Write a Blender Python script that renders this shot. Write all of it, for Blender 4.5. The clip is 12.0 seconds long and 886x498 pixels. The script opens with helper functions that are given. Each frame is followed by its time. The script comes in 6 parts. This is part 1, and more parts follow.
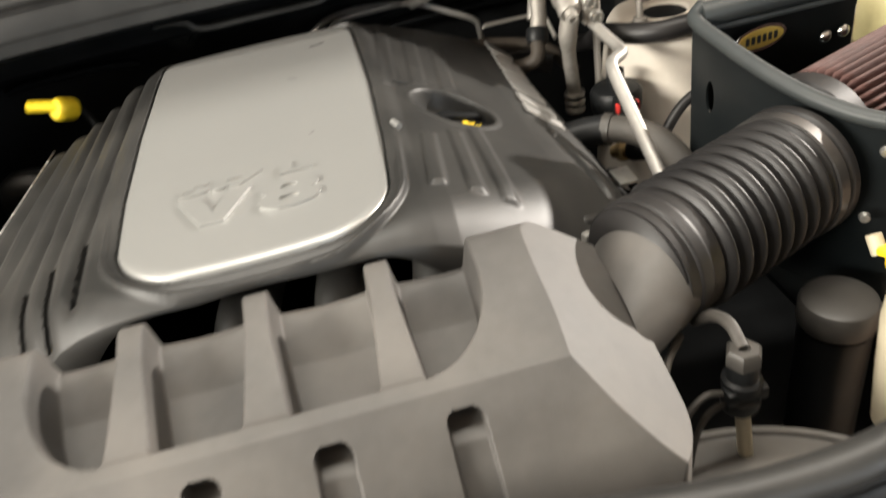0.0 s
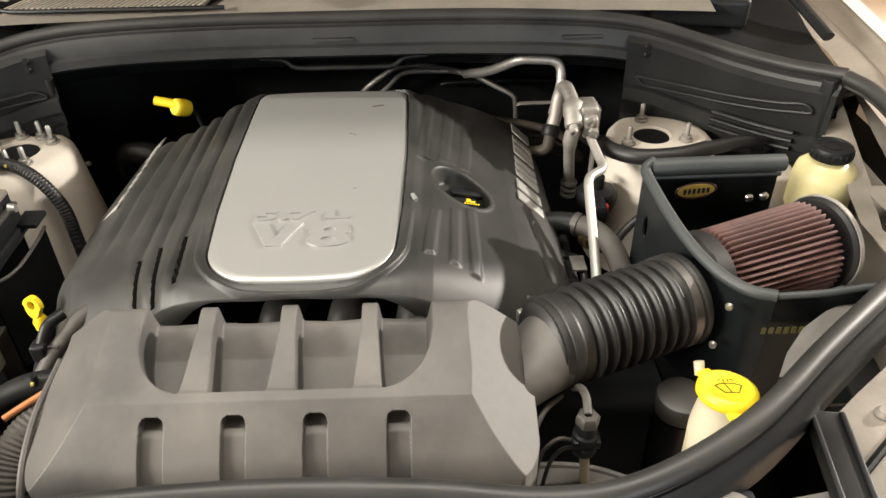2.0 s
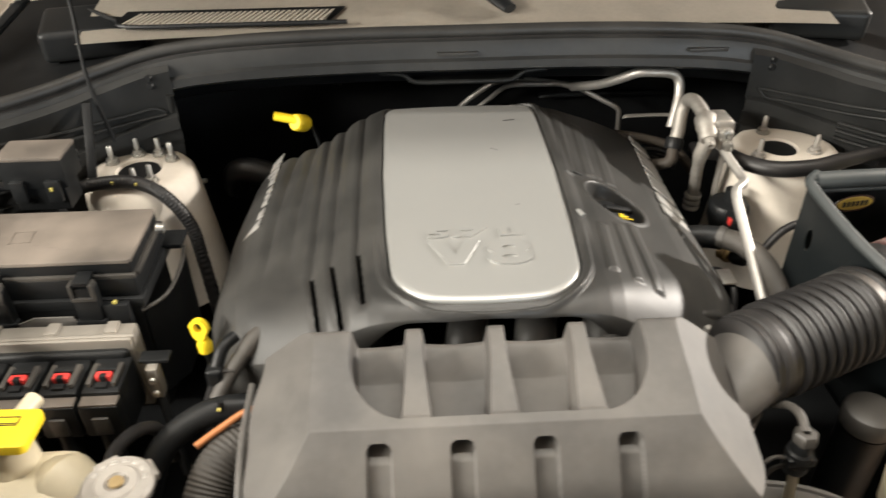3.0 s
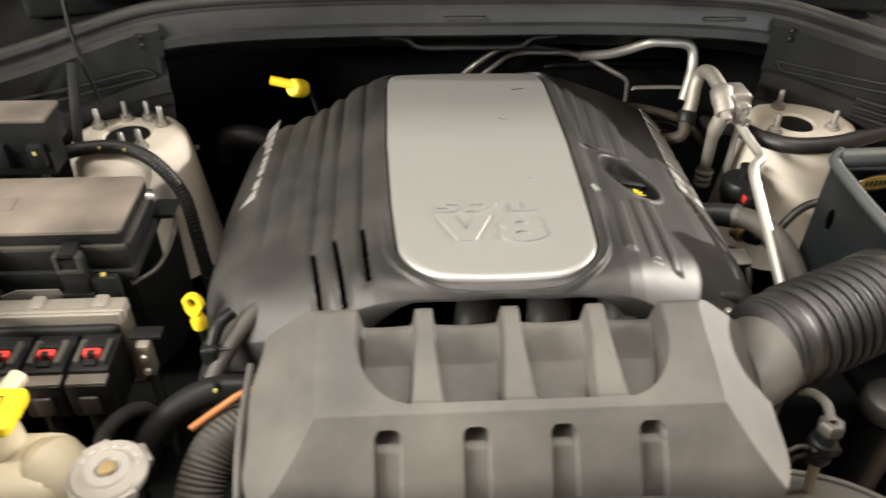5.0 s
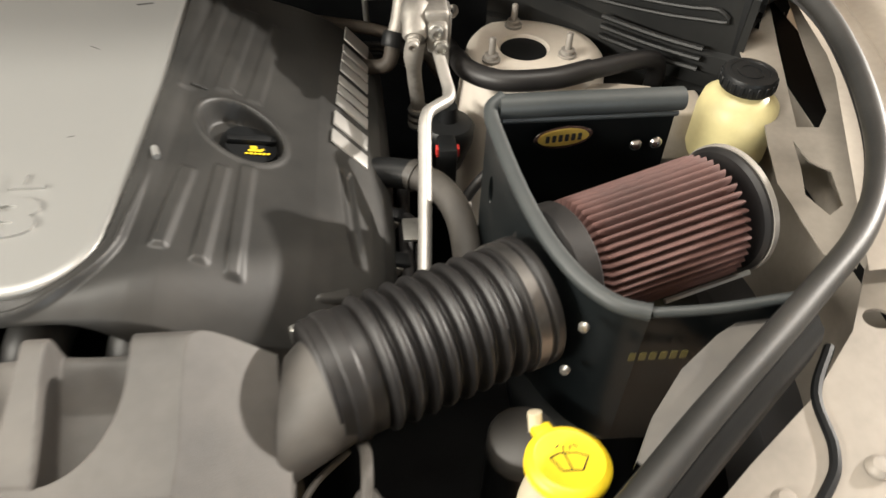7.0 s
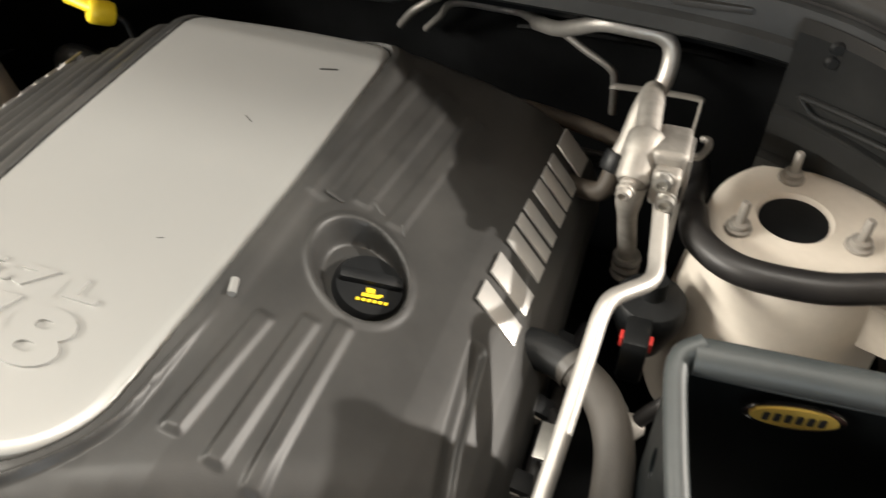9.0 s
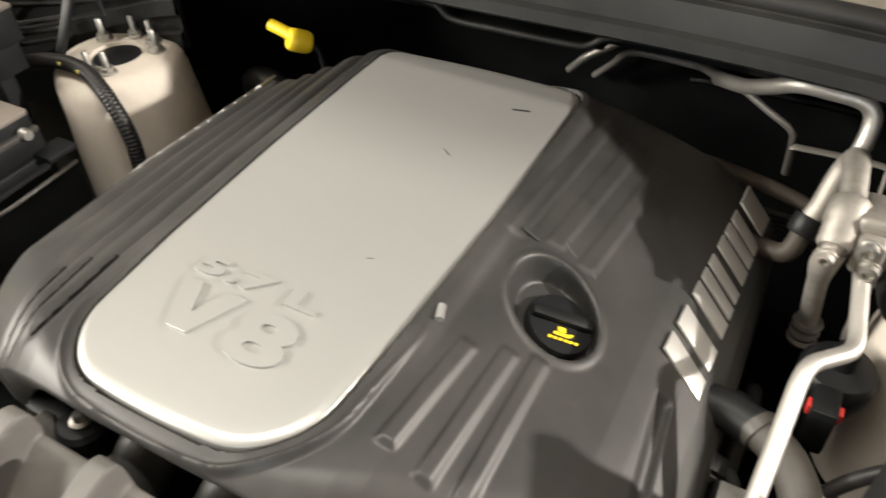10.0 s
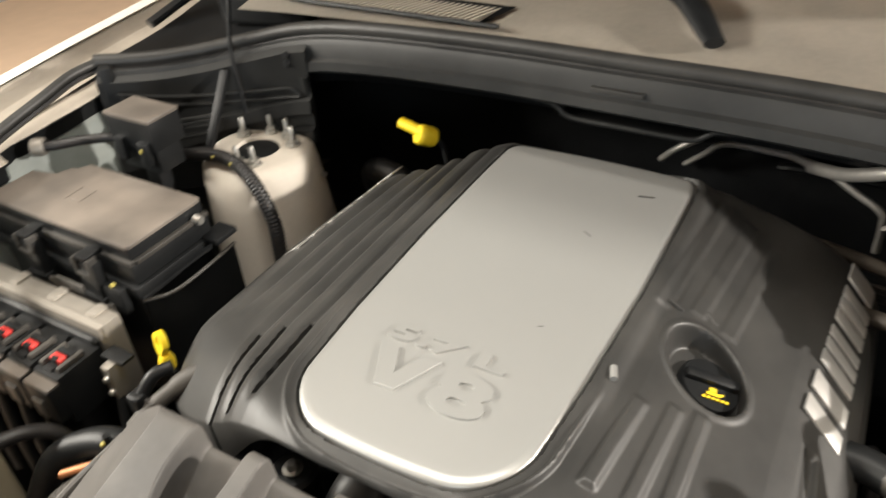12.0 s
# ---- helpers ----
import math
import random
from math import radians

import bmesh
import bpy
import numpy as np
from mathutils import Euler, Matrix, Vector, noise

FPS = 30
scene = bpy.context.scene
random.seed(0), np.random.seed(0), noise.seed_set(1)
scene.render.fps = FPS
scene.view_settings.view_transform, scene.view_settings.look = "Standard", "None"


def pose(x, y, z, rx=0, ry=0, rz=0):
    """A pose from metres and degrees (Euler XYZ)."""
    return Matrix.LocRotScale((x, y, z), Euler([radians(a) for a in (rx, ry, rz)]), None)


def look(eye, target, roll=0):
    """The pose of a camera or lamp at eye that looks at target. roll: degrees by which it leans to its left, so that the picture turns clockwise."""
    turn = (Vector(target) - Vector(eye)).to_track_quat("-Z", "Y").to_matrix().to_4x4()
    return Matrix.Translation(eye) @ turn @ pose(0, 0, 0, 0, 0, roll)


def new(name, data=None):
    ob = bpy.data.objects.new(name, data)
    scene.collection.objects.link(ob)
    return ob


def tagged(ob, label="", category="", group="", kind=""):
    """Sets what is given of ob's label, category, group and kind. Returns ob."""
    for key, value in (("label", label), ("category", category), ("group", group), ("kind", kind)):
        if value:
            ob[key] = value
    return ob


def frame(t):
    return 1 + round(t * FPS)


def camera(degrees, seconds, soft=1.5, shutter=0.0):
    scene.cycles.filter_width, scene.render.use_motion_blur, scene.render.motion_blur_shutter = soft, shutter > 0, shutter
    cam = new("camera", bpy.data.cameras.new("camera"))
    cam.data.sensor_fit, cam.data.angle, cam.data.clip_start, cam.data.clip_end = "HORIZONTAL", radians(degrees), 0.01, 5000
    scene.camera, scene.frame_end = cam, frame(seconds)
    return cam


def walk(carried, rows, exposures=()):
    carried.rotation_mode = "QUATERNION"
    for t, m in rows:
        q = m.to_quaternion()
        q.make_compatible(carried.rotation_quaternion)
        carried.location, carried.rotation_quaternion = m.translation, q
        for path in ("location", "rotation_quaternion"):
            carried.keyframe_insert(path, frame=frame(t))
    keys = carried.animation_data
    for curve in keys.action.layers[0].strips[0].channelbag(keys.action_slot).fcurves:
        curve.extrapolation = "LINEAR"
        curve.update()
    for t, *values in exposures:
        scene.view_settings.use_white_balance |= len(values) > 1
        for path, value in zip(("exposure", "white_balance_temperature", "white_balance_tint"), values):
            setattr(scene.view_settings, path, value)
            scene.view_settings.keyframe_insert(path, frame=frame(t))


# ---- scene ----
cam = camera(61.42, 12.0, shutter=0.5)
PATH = [
    (0, (0.0929, -0.0031, 1.2939), (0.1595, 0.8171, 0.7257), -12.05),
    (0.5, (0.0614, -0.1044, 1.3791), (0.1228, 0.6453, 0.7202), -6.30),
    (1, (0.0409, -0.2247, 1.4837), (0.1987, 0.5691, 0.8963), 2.64),
    (1.5, (0.1516, -0.2108, 1.5323), (0.2251, 0.5985, 0.9495), 0.36),
    (2, (0.1505, -0.1983, 1.5279), (0.1648, 0.6109, 0.9406), -0.98),
    (2.5, (0.0249, -0.1895, 1.5341), (0.0477, 0.6275, 0.9579), -1.19),
    (3, (-0.1000, -0.1711, 1.5308), (-0.0614, 0.6446, 0.9536), -0.65),
    (3.2, (-0.1415, -0.1673, 1.5262), (-0.1032, 0.6466, 0.9465), -0.50),
    (4.8, (-0.1659, -0.1341, 1.5018), (-0.1086, 0.6618, 0.8991), 0.74),
    (5, (-0.1266, -0.1280, 1.5062), (-0.0696, 0.6640, 0.8983), 1.06),
    (5.5, (0.0035, -0.1158, 1.5030), (0.0508, 0.6715, 0.8882), 1.71),
    (6, (0.1389, -0.0916, 1.4906), (0.1835, 0.6812, 0.8575), 2.14),
    (6.5, (0.2407, -0.0282, 1.4629), (0.3142, 0.7127, 0.7953), 2.21),
    (6.7, (0.2765, 0.0190, 1.4468), (0.3752, 0.7409, 0.7618), 2.56),
    (8.3, (0.4829, 0.3249, 1.3869), (0.3646, 0.9852, 0.6454), -0.70),
    (8.5, (0.4560, 0.3488, 1.3888), (0.2907, 1.0079, 0.6552), -1.24),
    (9, (0.4129, 0.3788, 1.3974), (0.1569, 1.0335, 0.6861), -2.35),
    (9.5, (0.3780, 0.3651, 1.4045), (0.0620, 1.0108, 0.7093), -2.82),
    (10, (0.3341, 0.3319, 1.4153), (-0.0409, 0.9679, 0.7409), -3.03),
    (10.5, (0.3047, 0.2925, 1.4297), (-0.1197, 0.9209, 0.7778), -3.21),
    (11, (0.2781, 0.2419, 1.4457), (-0.1882, 0.8629, 0.8156), -3.21),
    (11.5, (0.2575, 0.2127, 1.4511), (-0.2326, 0.8295, 0.8352), -3.82),
    (12, (0.2547, 0.1990, 1.4772), (-0.1750, 0.8830, 0.8878), -4.12),
]
walk(cam, [(t, look(eye, target, roll)) for t, eye, target, roll in PATH])

# ---------------------------------------------------------------- light and exposure
world = bpy.data.worlds.new("garage_air")
scene.world = world
world.use_nodes = True
world.node_tree.nodes["Background"].inputs[0].default_value = (0.80, 0.84, 0.90, 1)
world.node_tree.nodes["Background"].inputs[1].default_value = 0.012
scene.view_settings.exposure = 0.0


def ceiling_lamp(name, at, target, sx, sy, watts, colour, spread=180):
    la = bpy.data.lights.new(name, "AREA")
    la.shape, la.size, la.size_y, la.energy, la.color = "RECTANGLE", sx, sy, watts, colour
    la.spread = radians(spread)
    ob = new(name, la)
    ob.matrix_world = look(at, target)
    return ob


WARM, COOL = (1.0, 0.945, 0.845), (0.86, 0.94, 1.0)
ceiling_lamp("tube_light_lamp", (-3.2, -0.9, 2.5), (-0.2, 0.6, 0.9), 2.4, 0.35, 340, WARM)
# a tube over the bonnet, whose front edge shades the back of the bay
ceiling_lamp("tube_light_lamp", (-0.1, 0.52, 3.30), (-0.1, 0.50, 0.9), 2.4, 0.10, 82, WARM)
ceiling_lamp("doorway_daylight", (2.1, -4.7, 1.35), (0.5, 0.0, 0.9), 2.4, 1.9, 140, COOL)
# added narrow lamp, no known fixture, that whitens the floor beside the car
ceiling_lamp("floor_fill_lamp", (2.9, 2.3, 3.30), (2.9, 2.3, 0.0), 1.2, 0.3, 105, (1.0, 0.97, 0.93), 70)
# a small lamp on the east wall, low enough to throw long shadows over the engine cover
ceiling_lamp("wall_lamp", (4.10, 1.83, 2.32), (0.2, 0.8, 0.93), 0.12, 0.12, 345, (1.0, 0.925, 0.835))

# ---------------------------------------------------------------- materials
MATS = {}


def material(name, colour, rough=0.5, metal=0.0, vary=0.15, scale=40.0, dust=0.0, bump=0.1, bump_scale=400.0,
             coat=0.0, dust_colour=(0.35, 0.31, 0.26), spec=0.5):
    """A surface with grain, blotches and a thin film of dust in uneven patches."""
    m = bpy.data.materials.new(name)
    m.use_nodes = True
    nt = m.node_tree
    n, ln = nt.nodes, nt.links
    b = n["Principled BSDF"]
    tc = n.new("ShaderNodeTexCoord")
    big = n.new("ShaderNodeTexNoise")
    big.inputs["Scale"].default_value, big.inputs["Detail"].default_value = scale * 0.25, 6
    small = n.new("ShaderNodeTexNoise")
    small.inputs["Scale"].default_value, small.inputs["Detail"].default_value = scale * 3.0, 3
    for t in (big, small):
        ln.new(tc.outputs["Object"], t.inputs["Vector"])
    mixv = n.new("ShaderNodeMath")
    mixv.operation = "MULTIPLY_ADD"
    ln.new(small.outputs["Fac"], mixv.inputs[0])
    mixv.inputs[1].default_value = 0.35
    ln.new(big.outputs["Fac"], mixv.inputs[2])
    ramp = n.new("ShaderNodeMapRange")
    ramp.inputs["From Min"].default_value, ramp.inputs["From Max"].default_value = 0.45, 0.9
    ramp.inputs["To Min"].default_value, ramp.inputs["To Max"].default_value = 1.0 - vary, 1.0 + vary
    ln.new(mixv.outputs[0], ramp.inputs["Value"])
    mul = n.new("ShaderNodeVectorMath")
    mul.operation = "SCALE"
    mul.inputs[0].default_value = colour
    ln.new(ramp.outputs[0], mul.inputs["Scale"])
    col = mul.outputs[0]
    if dust:
        pat = n.new("ShaderNodeMapRange")
        pat.inputs["From Min"].default_value, pat.inputs["From Max"].default_value = 0.35, 0.75
        pat.inputs["To Min"].default_value, pat.inputs["To Max"].default_value = dust * 0.3, dust
        ln.new(big.outputs["Fac"], pat.inputs["Value"])
        mx = n.new("ShaderNodeMix")
        mx.data_type = "RGBA"
        ln.new(pat.outputs[0], mx.inputs["Factor"])
        ln.new(col, mx.inputs[6])
        mx.inputs[7].default_value = (*dust_colour, 1)
        col = mx.outputs[2]
    ln.new(col, b.inputs["Base Color"])
    rr = n.new("ShaderNodeMapRange")
    rr.inputs["To Min"].default_value, rr.inputs["To Max"].default_value = max(0.03, rough - 0.08), min(1, rough + 0.1)
    ln.new(big.outputs["Fac"], rr.inputs["Value"])
    ln.new(rr.outputs[0], b.inputs["Roughness"])
    b.inputs["Metallic"].default_value = metal
    b.inputs["Specular IOR Level"].default_value = spec
    b.inputs["Coat Weight"].default_value = coat
    b.inputs["Coat Roughness"].default_value = 0.12
    if bump:
        gr = n.new("ShaderNodeTexNoise")
        gr.inputs["Scale"].default_value, gr.inputs["Detail"].default_value = bump_scale, 2
        ln.new(tc.outputs["Object"], gr.inputs["Vector"])
        bp = n.new("ShaderNodeBump")
        bp.inputs["Strength"].default_value, bp.inputs["Distance"].default_value = bump, 0.0006
        ln.new(gr.outputs["Fac"], bp.inputs["Height"])
        ln.new(bp.outputs[0], b.inputs["Normal"])
    MATS[name] = m
    return m


COVER = material("moulded_dark_plastic", (0.019, 0.0195, 0.0195), 0.47, vary=0.22, dust=0.085, bump=0.12, bump_scale=900, spec=0.42, dust_colour=(0.26, 0.235, 0.20))
PLATE = material("satin_silver_paint", (0.335, 0.337, 0.327), 0.41, 0.50, vary=0.02, scale=6, dust=0.06, bump=0.04, bump_scale=900)
PLENUM = material("dusty_black_plastic", (0.041, 0.0412, 0.042), 0.54, vary=0.30, scale=30, dust=0.32, bump=0.2, bump_scale=700, spec=0.38, dust_colour=(0.30, 0.27, 0.235))
BLACK = material("black_plastic", (0.006, 0.007, 0.008), 0.42, vary=0.25, dust=0.015, bump=0.2, bump_scale=600, spec=0.25)
# the pale film is dust plus the lid's reflected sheen, mixed into the colour
DUSTSHEEN = material("dust_and_sheen_black_lid", (0.03, 0.028, 0.026), 0.42, vary=0.15, dust=0.5, bump=0.25, bump_scale=600, spec=0.6, dust_colour=(0.35, 0.295, 0.245))
LOOM = material("brown_black_loom_tape", (0.030, 0.024, 0.019), 0.55, vary=0.3, dust=0.12, bump=0.4, bump_scale=500, spec=0.3)
HOSE = material("grey_woven_hose_cover", (0.035, 0.032, 0.029), 0.6, vary=0.25, dust=0.11, bump=0.6, bump_scale=900)
BLACKDUST = material("dusty_black_box_plastic", (0.014, 0.014, 0.014), 0.45, vary=0.2, dust=0.15, bump=0.2, bump_scale=500)
RUBBER = material("black_rubber", (0.007, 0.007, 0.008), 0.44, vary=0.25, dust=0.035, bump=0.15, bump_scale=500, spec=0.42)
SEAL = material("grey_black_sealing_rubber", (0.014, 0.0145, 0.0145), 0.46, vary=0.25, dust=0.04, bump=0.2, bump_scale=500)
COWL = material("grained_cowl_plastic", (0.42, 0.385, 0.33), 0.45, vary=0.15, dust=0.3, bump=0.3, bump_scale=700, dust_colour=(0.4, 0.35, 0.29))
# near-black for black parts; also holds the deep shade of the bay's gaps
BAYDARK = material("black_parts_and_bay_shade", (0.0045, 0.0052, 0.006), 0.5, vary=0.4, dust=0.008, bump=0.25, bump_scale=120, spec=0.18)
BAND = material("grey_black_cowl_moulding", (0.015, 0.0165, 0.0175), 0.44, vary=0.25, dust=0.04, bump=0.15, bump_scale=300, spec=0.4)
FIREWALL = material("moulded_black_liner", (0.0075, 0.0085, 0.009), 0.44, vary=0.3, dust=0.025, bump=0.15, bump_scale=200, spec=0.28)
PAINT = material("champagne_body_paint", (0.62, 0.57, 0.50), 0.6, 0.0, vary=0.08, dust=0.2, bump=0.06, bump_scale=300, dust_colour=(0.3, 0.26, 0.21), spec=0.3)
# wing paint greyed and tinted to hold the dim teal light on it
WINGPAINT = material("teal_lit_wing_paint", (0.20, 0.225, 0.215), 0.5, vary=0.15, dust=0.15, bump=0.06, bump_scale=300, spec=0.3)
# champagne darkened by dust and by the shade low beside the seal
DUSTSHADE = material("dusty_shaded_champagne", (0.20, 0.18, 0.155), 0.5, vary=0.22, dust=0.35, bump=0.1, bump_scale=400)
LEDGE = material("dusty_champagne_ledge_paint", (0.33, 0.295, 0.25), 0.45, vary=0.18, dust=0.3, bump=0.06, bump_scale=300, dust_colour=(0.24, 0.20, 0.16))
INNER = material("dark_grey_bonnet_underside", (0.11, 0.11, 0.108), 0.7, vary=0.12, scale=8, bump=0.2, bump_scale=200, spec=0.2)
OUTER = material("glossy_champagne_paint", (0.66, 0.65, 0.60), 0.30, 0.0, vary=0.03, bump=0.02, coat=0.3)
BOXMETAL = material("black_powder_coated_steel", (0.004, 0.006, 0.007), 0.33, vary=0.2, dust=0.01, bump=0.2, bump_scale=900, spec=0.35)
TRIM = material("edge_trim_rubber", (0.020, 0.027, 0.030), 0.46, vary=0.2, dust=0.08, bump=0.15, bump_scale=500, spec=0.4)
ALU = material("bare_aluminium", (0.44, 0.425, 0.40), 0.47, 0.75, vary=0.2, dust=0.2, bump=0.2, bump_scale=300)
CAST = material("cast_aluminium", (0.36, 0.345, 0.32), 0.58, 0.7, vary=0.35, dust=0.35, bump=0.5, bump_scale=500)
ZINC = material("zinc_plated_steel", (0.46, 0.45, 0.42), 0.4, 0.9, vary=0.15, bump=0.1)
CLAMPBAND = material("darkened_steel_band", (0.16, 0.155, 0.15), 0.38, 0.9, vary=0.25, dust=0.06, bump=0.1)
BADGE = material("satin_silver_badge", (0.50, 0.49, 0.47), 0.35, 0.6, vary=0.05, bump=0.0)
CHROME = material("bright_emblem_chrome", (0.75, 0.74, 0.72), 0.16, 1.0, vary=0.05, bump=0.0)
YELLOW = material("yellow_plastic", (0.85, 0.62, 0.02), 0.38, vary=0.06, dust=0.04, bump=0.05)
TAPE = material("dull_yellow_tape", (0.42, 0.36, 0.08), 0.5, vary=0.1, dust=0.1, bump=0.05)
WHITEPL = material("milky_polyethylene", (0.52, 0.46, 0.33), 0.45, vary=0.08, dust=0.15, bump=0.06, bump_scale=150)
AMBERPL = material("yellowed_polyethylene", (0.62, 0.55, 0.28), 0.4, vary=0.1, dust=0.12, bump=0.06, bump_scale=150)
FILTER = material("red_oiled_cotton_gauze", (0.088, 0.037, 0.032), 0.78, vary=0.35, scale=25, dust=0.2, bump=0.7, bump_scale=1500, dust_colour=(0.17, 0.125, 0.11))
GOLD = material("gold_foil", (0.70, 0.52, 0.12), 0.3, 0.6, vary=0.08, bump=0.05)
DULLGOLD = material("faded_yellow_print", (0.06, 0.053, 0.01), 0.5, vary=0.2, bump=0.05)
INK = material("black_ink", (0.012, 0.012, 0.012), 0.5, vary=0.1, bump=0.0)
RED = material("red_connector_plastic", (0.55, 0.03, 0.025), 0.45, vary=0.1, dust=0.05, bump=0.05)
GREYMOD = material("dusty_cast_module", (0.25, 0.235, 0.21), 0.45, 0.5, vary=0.1, dust=0.4, bump=0.2, bump_scale=400)
CAPGREY = material("stamped_steel_cap", (0.25, 0.235, 0.215), 0.55, 0.2, vary=0.15, dust=0.3, bump=0.2, dust_colour=(0.3, 0.27, 0.23))
BRAID = material("woven_sleeve", (0.008, 0.008, 0.008), 0.4, vary=0.3, dust=0.02, bump=0.5, bump_scale=700)
ORANGE = material("copper_line", (0.45, 0.18, 0.07), 0.45, 0.3, vary=0.1, bump=0.05)
BRASS = material("dull_brass", (0.30, 0.22, 0.11), 0.45, 0.6, vary=0.2, bump=0.1)
STICKER = material("white_paper_label", (0.72, 0.70, 0.66), 0.5, vary=0.03, bump=0.0)
CONCRETE = material("tan_garage_concrete", (0.66, 0.49, 0.35), 0.5, vary=0.12, scale=3.0, bump=0.2, bump_scale=60)
WALLPAINT = material("unseen_wall_grey", (0.28, 0.265, 0.245), 0.8, vary=0.04, scale=4.0, bump=0.1, bump_scale=80)
PANELGREY = material("grey_radiator_shroud", (0.075, 0.075, 0.075), 0.5, vary=0.12, dust=0.3, bump=0.2, bump_scale=600)
GLASS = material("windscreen_glass", (0.02, 0.025, 0.025), 0.05, vary=0.05, bump=0.0, coat=0.5)

# ---------------------------------------------------------------- mesh helpers


def part(name, bm, mat, parent=None, label="", smooth=True, sharp=38):
    """Links a bmesh as one object, under a thing or a part when one is given."""
    bmesh.ops.recalc_face_normals(bm, faces=bm.faces[:])
    if smooth:
        for f in bm.faces:
            f.smooth = True
        lim = radians(sharp)
        for e in bm.edges:
            if len(e.link_faces) == 2 and e.calc_face_angle(0) > lim:
                e.smooth = False
    me = bpy.data.meshes.new(name)
    bm.to_mesh(me)
    bm.free()
    me.materials.append(mat)
    ob = new(name, me)
    if parent is not None:
        ob.parent = parent
    if label:
        ob["label"] = label
    return ob


def thing(name, label, category, group="", kind=""):
    return tagged(new(name), label, category, group, kind)


def xf(bm, m):
    bm.transform(m)
    return bm


def join(*bms):
    out = bms[0]
    for b in bms[1:]:
        me = bpy.data.meshes.new("tmp")
        b.to_mesh(me)
        out.from_mesh(me)
        bpy.data.meshes.remove(me)
        b.free()
    return out


def sheet(fn, nu, nv, wrap=False):
    """A quad grid of fn(u, v) with u and v from 0 to 1."""
    bm = bmesh.new()
    rows = [[bm.verts.new(fn(i / nu, j / nv)) for i in range(nu if wrap else nu + 1)] for j in range(nv + 1)]
    for j in range(nv):
        for i in range(nu):
            k = (i + 1) % len(rows[0])
            bm.faces.new((rows[j][i], rows[j][k], rows[j + 1][k], rows[j + 1][i]))
    return bm


def solid(fn, nu, nv, thick):
    """A sheet with thickness (downwards)."""
    bm = sheet(fn, nu, nv)
    bmesh.ops.solidify(bm, geom=bm.faces[:], thickness=thick)
    return bm


def spline(pts, sub=8):
    """Catmull-Rom through the points."""
    p = [Vector(q) for q in pts]
    if len(p) == 2:
        return [p[0].lerp(p[1], i / sub) for i in range(sub + 1)]
    p = [2 * p[0] - p[1]] + p + [2 * p[-1] - p[-2]]
    out = []
    for i in range(1, len(p) - 2):
        a, b, c, d = p[i - 1:i + 3]
        for k in range(sub):
            t = k / sub
            out.append(0.5 * ((2 * b) + (c - a) * t + (2 * a - 5 * b + 4 * c - d) * t * t + (3 * b - a - 3 * c + d) * t ** 3))
    return out + [p[-2]]


def tube(pts, r, seg=14, sub=8, smooth=True, squash=1.0):
    """A capped tube along the points; r is a number or a function of 0..1."""
    path = spline(pts, sub) if smooth else [Vector(q) for q in pts]
    bm = bmesh.new()
    rings, side = [], None
    n = len(path)
    for i, p in enumerate(path):
        d = (path[min(i + 1, n - 1)] - path[max(i - 1, 0)]).normalized()
        if side is None:
            side = d.cross(Vector((0, 0, 1)))
            if side.length < 1e-3:
                side = d.cross(Vector((0, 1, 0)))
        side = (side - d * side.dot(d)).normalized()
        up = d.cross(side)
        rad = r(i / (n - 1)) if callable(r) else r
        rings.append([bm.verts.new(p + rad * (math.cos(a) * side + squash * math.sin(a) * up)) for a in [2 * math.pi * k / seg for k in range(seg)]])
    for a, b in zip(rings, rings[1:]):
        for k in range(seg):
            bm.faces.new((a[k], a[(k + 1) % seg], b[(k + 1) % seg], b[k]))
    bm.faces.new(rings[0][::-1])
    bm.faces.new(rings[-1])
    return bm


def lathe(profile, seg=32, m=None):
    """Turns (r, z) pairs about z; ends with r = 0 are closed."""
    bm = bmesh.new()
    rings = []
    for r, z in profile:
        if r < 1e-6:
            rings.append([bm.verts.new((0, 0, z))])
        else:
            rings.append([bm.verts.new((r * math.cos(2 * math.pi * k / seg), r * math.sin(2 * math.pi * k / seg), z)) for k in range(seg)])
    for a, b in zip(rings, rings[1:]):
        for k in range(seg):
            l = (k + 1) % seg
            if len(a) == 1 and len(b) > 1:
                bm.faces.new((a[0], b[k], b[l]))
            elif len(b) == 1 and len(a) > 1:
                bm.faces.new((a[k], a[l], b[0]))
            elif len(a) > 1:
                bm.faces.new((a[k], a[l], b[l], b[k]))
    closed = profile[0] == profile[-1]
    for ring in (rings[0], rings[-1]):
        if len(ring) > 1 and not closed:
            bm.faces.new(ring)
    if m is not None:
        bm.transform(m)
    return bm


def block(x0, x1, y0, y1, z0, z1, bevel=0.004, seg=2, m=None):
    """A box between the given limits with rounded edges."""
    bm = bmesh.new()
    bmesh.ops.create_cube(bm, size=1.0, matrix=Matrix.Translation(((x0 + x1) / 2, (y0 + y1) / 2, (z0 + z1) / 2)) @ Matrix.Diagonal((x1 - x0, y1 - y0, z1 - z0, 1)))
    if bevel:
        bmesh.ops.bevel(bm, geom=bm.edges[:], offset=bevel, segments=seg, profile=0.6, affect="EDGES")
    if m is not None:
        bm.transform(m)
    return bm


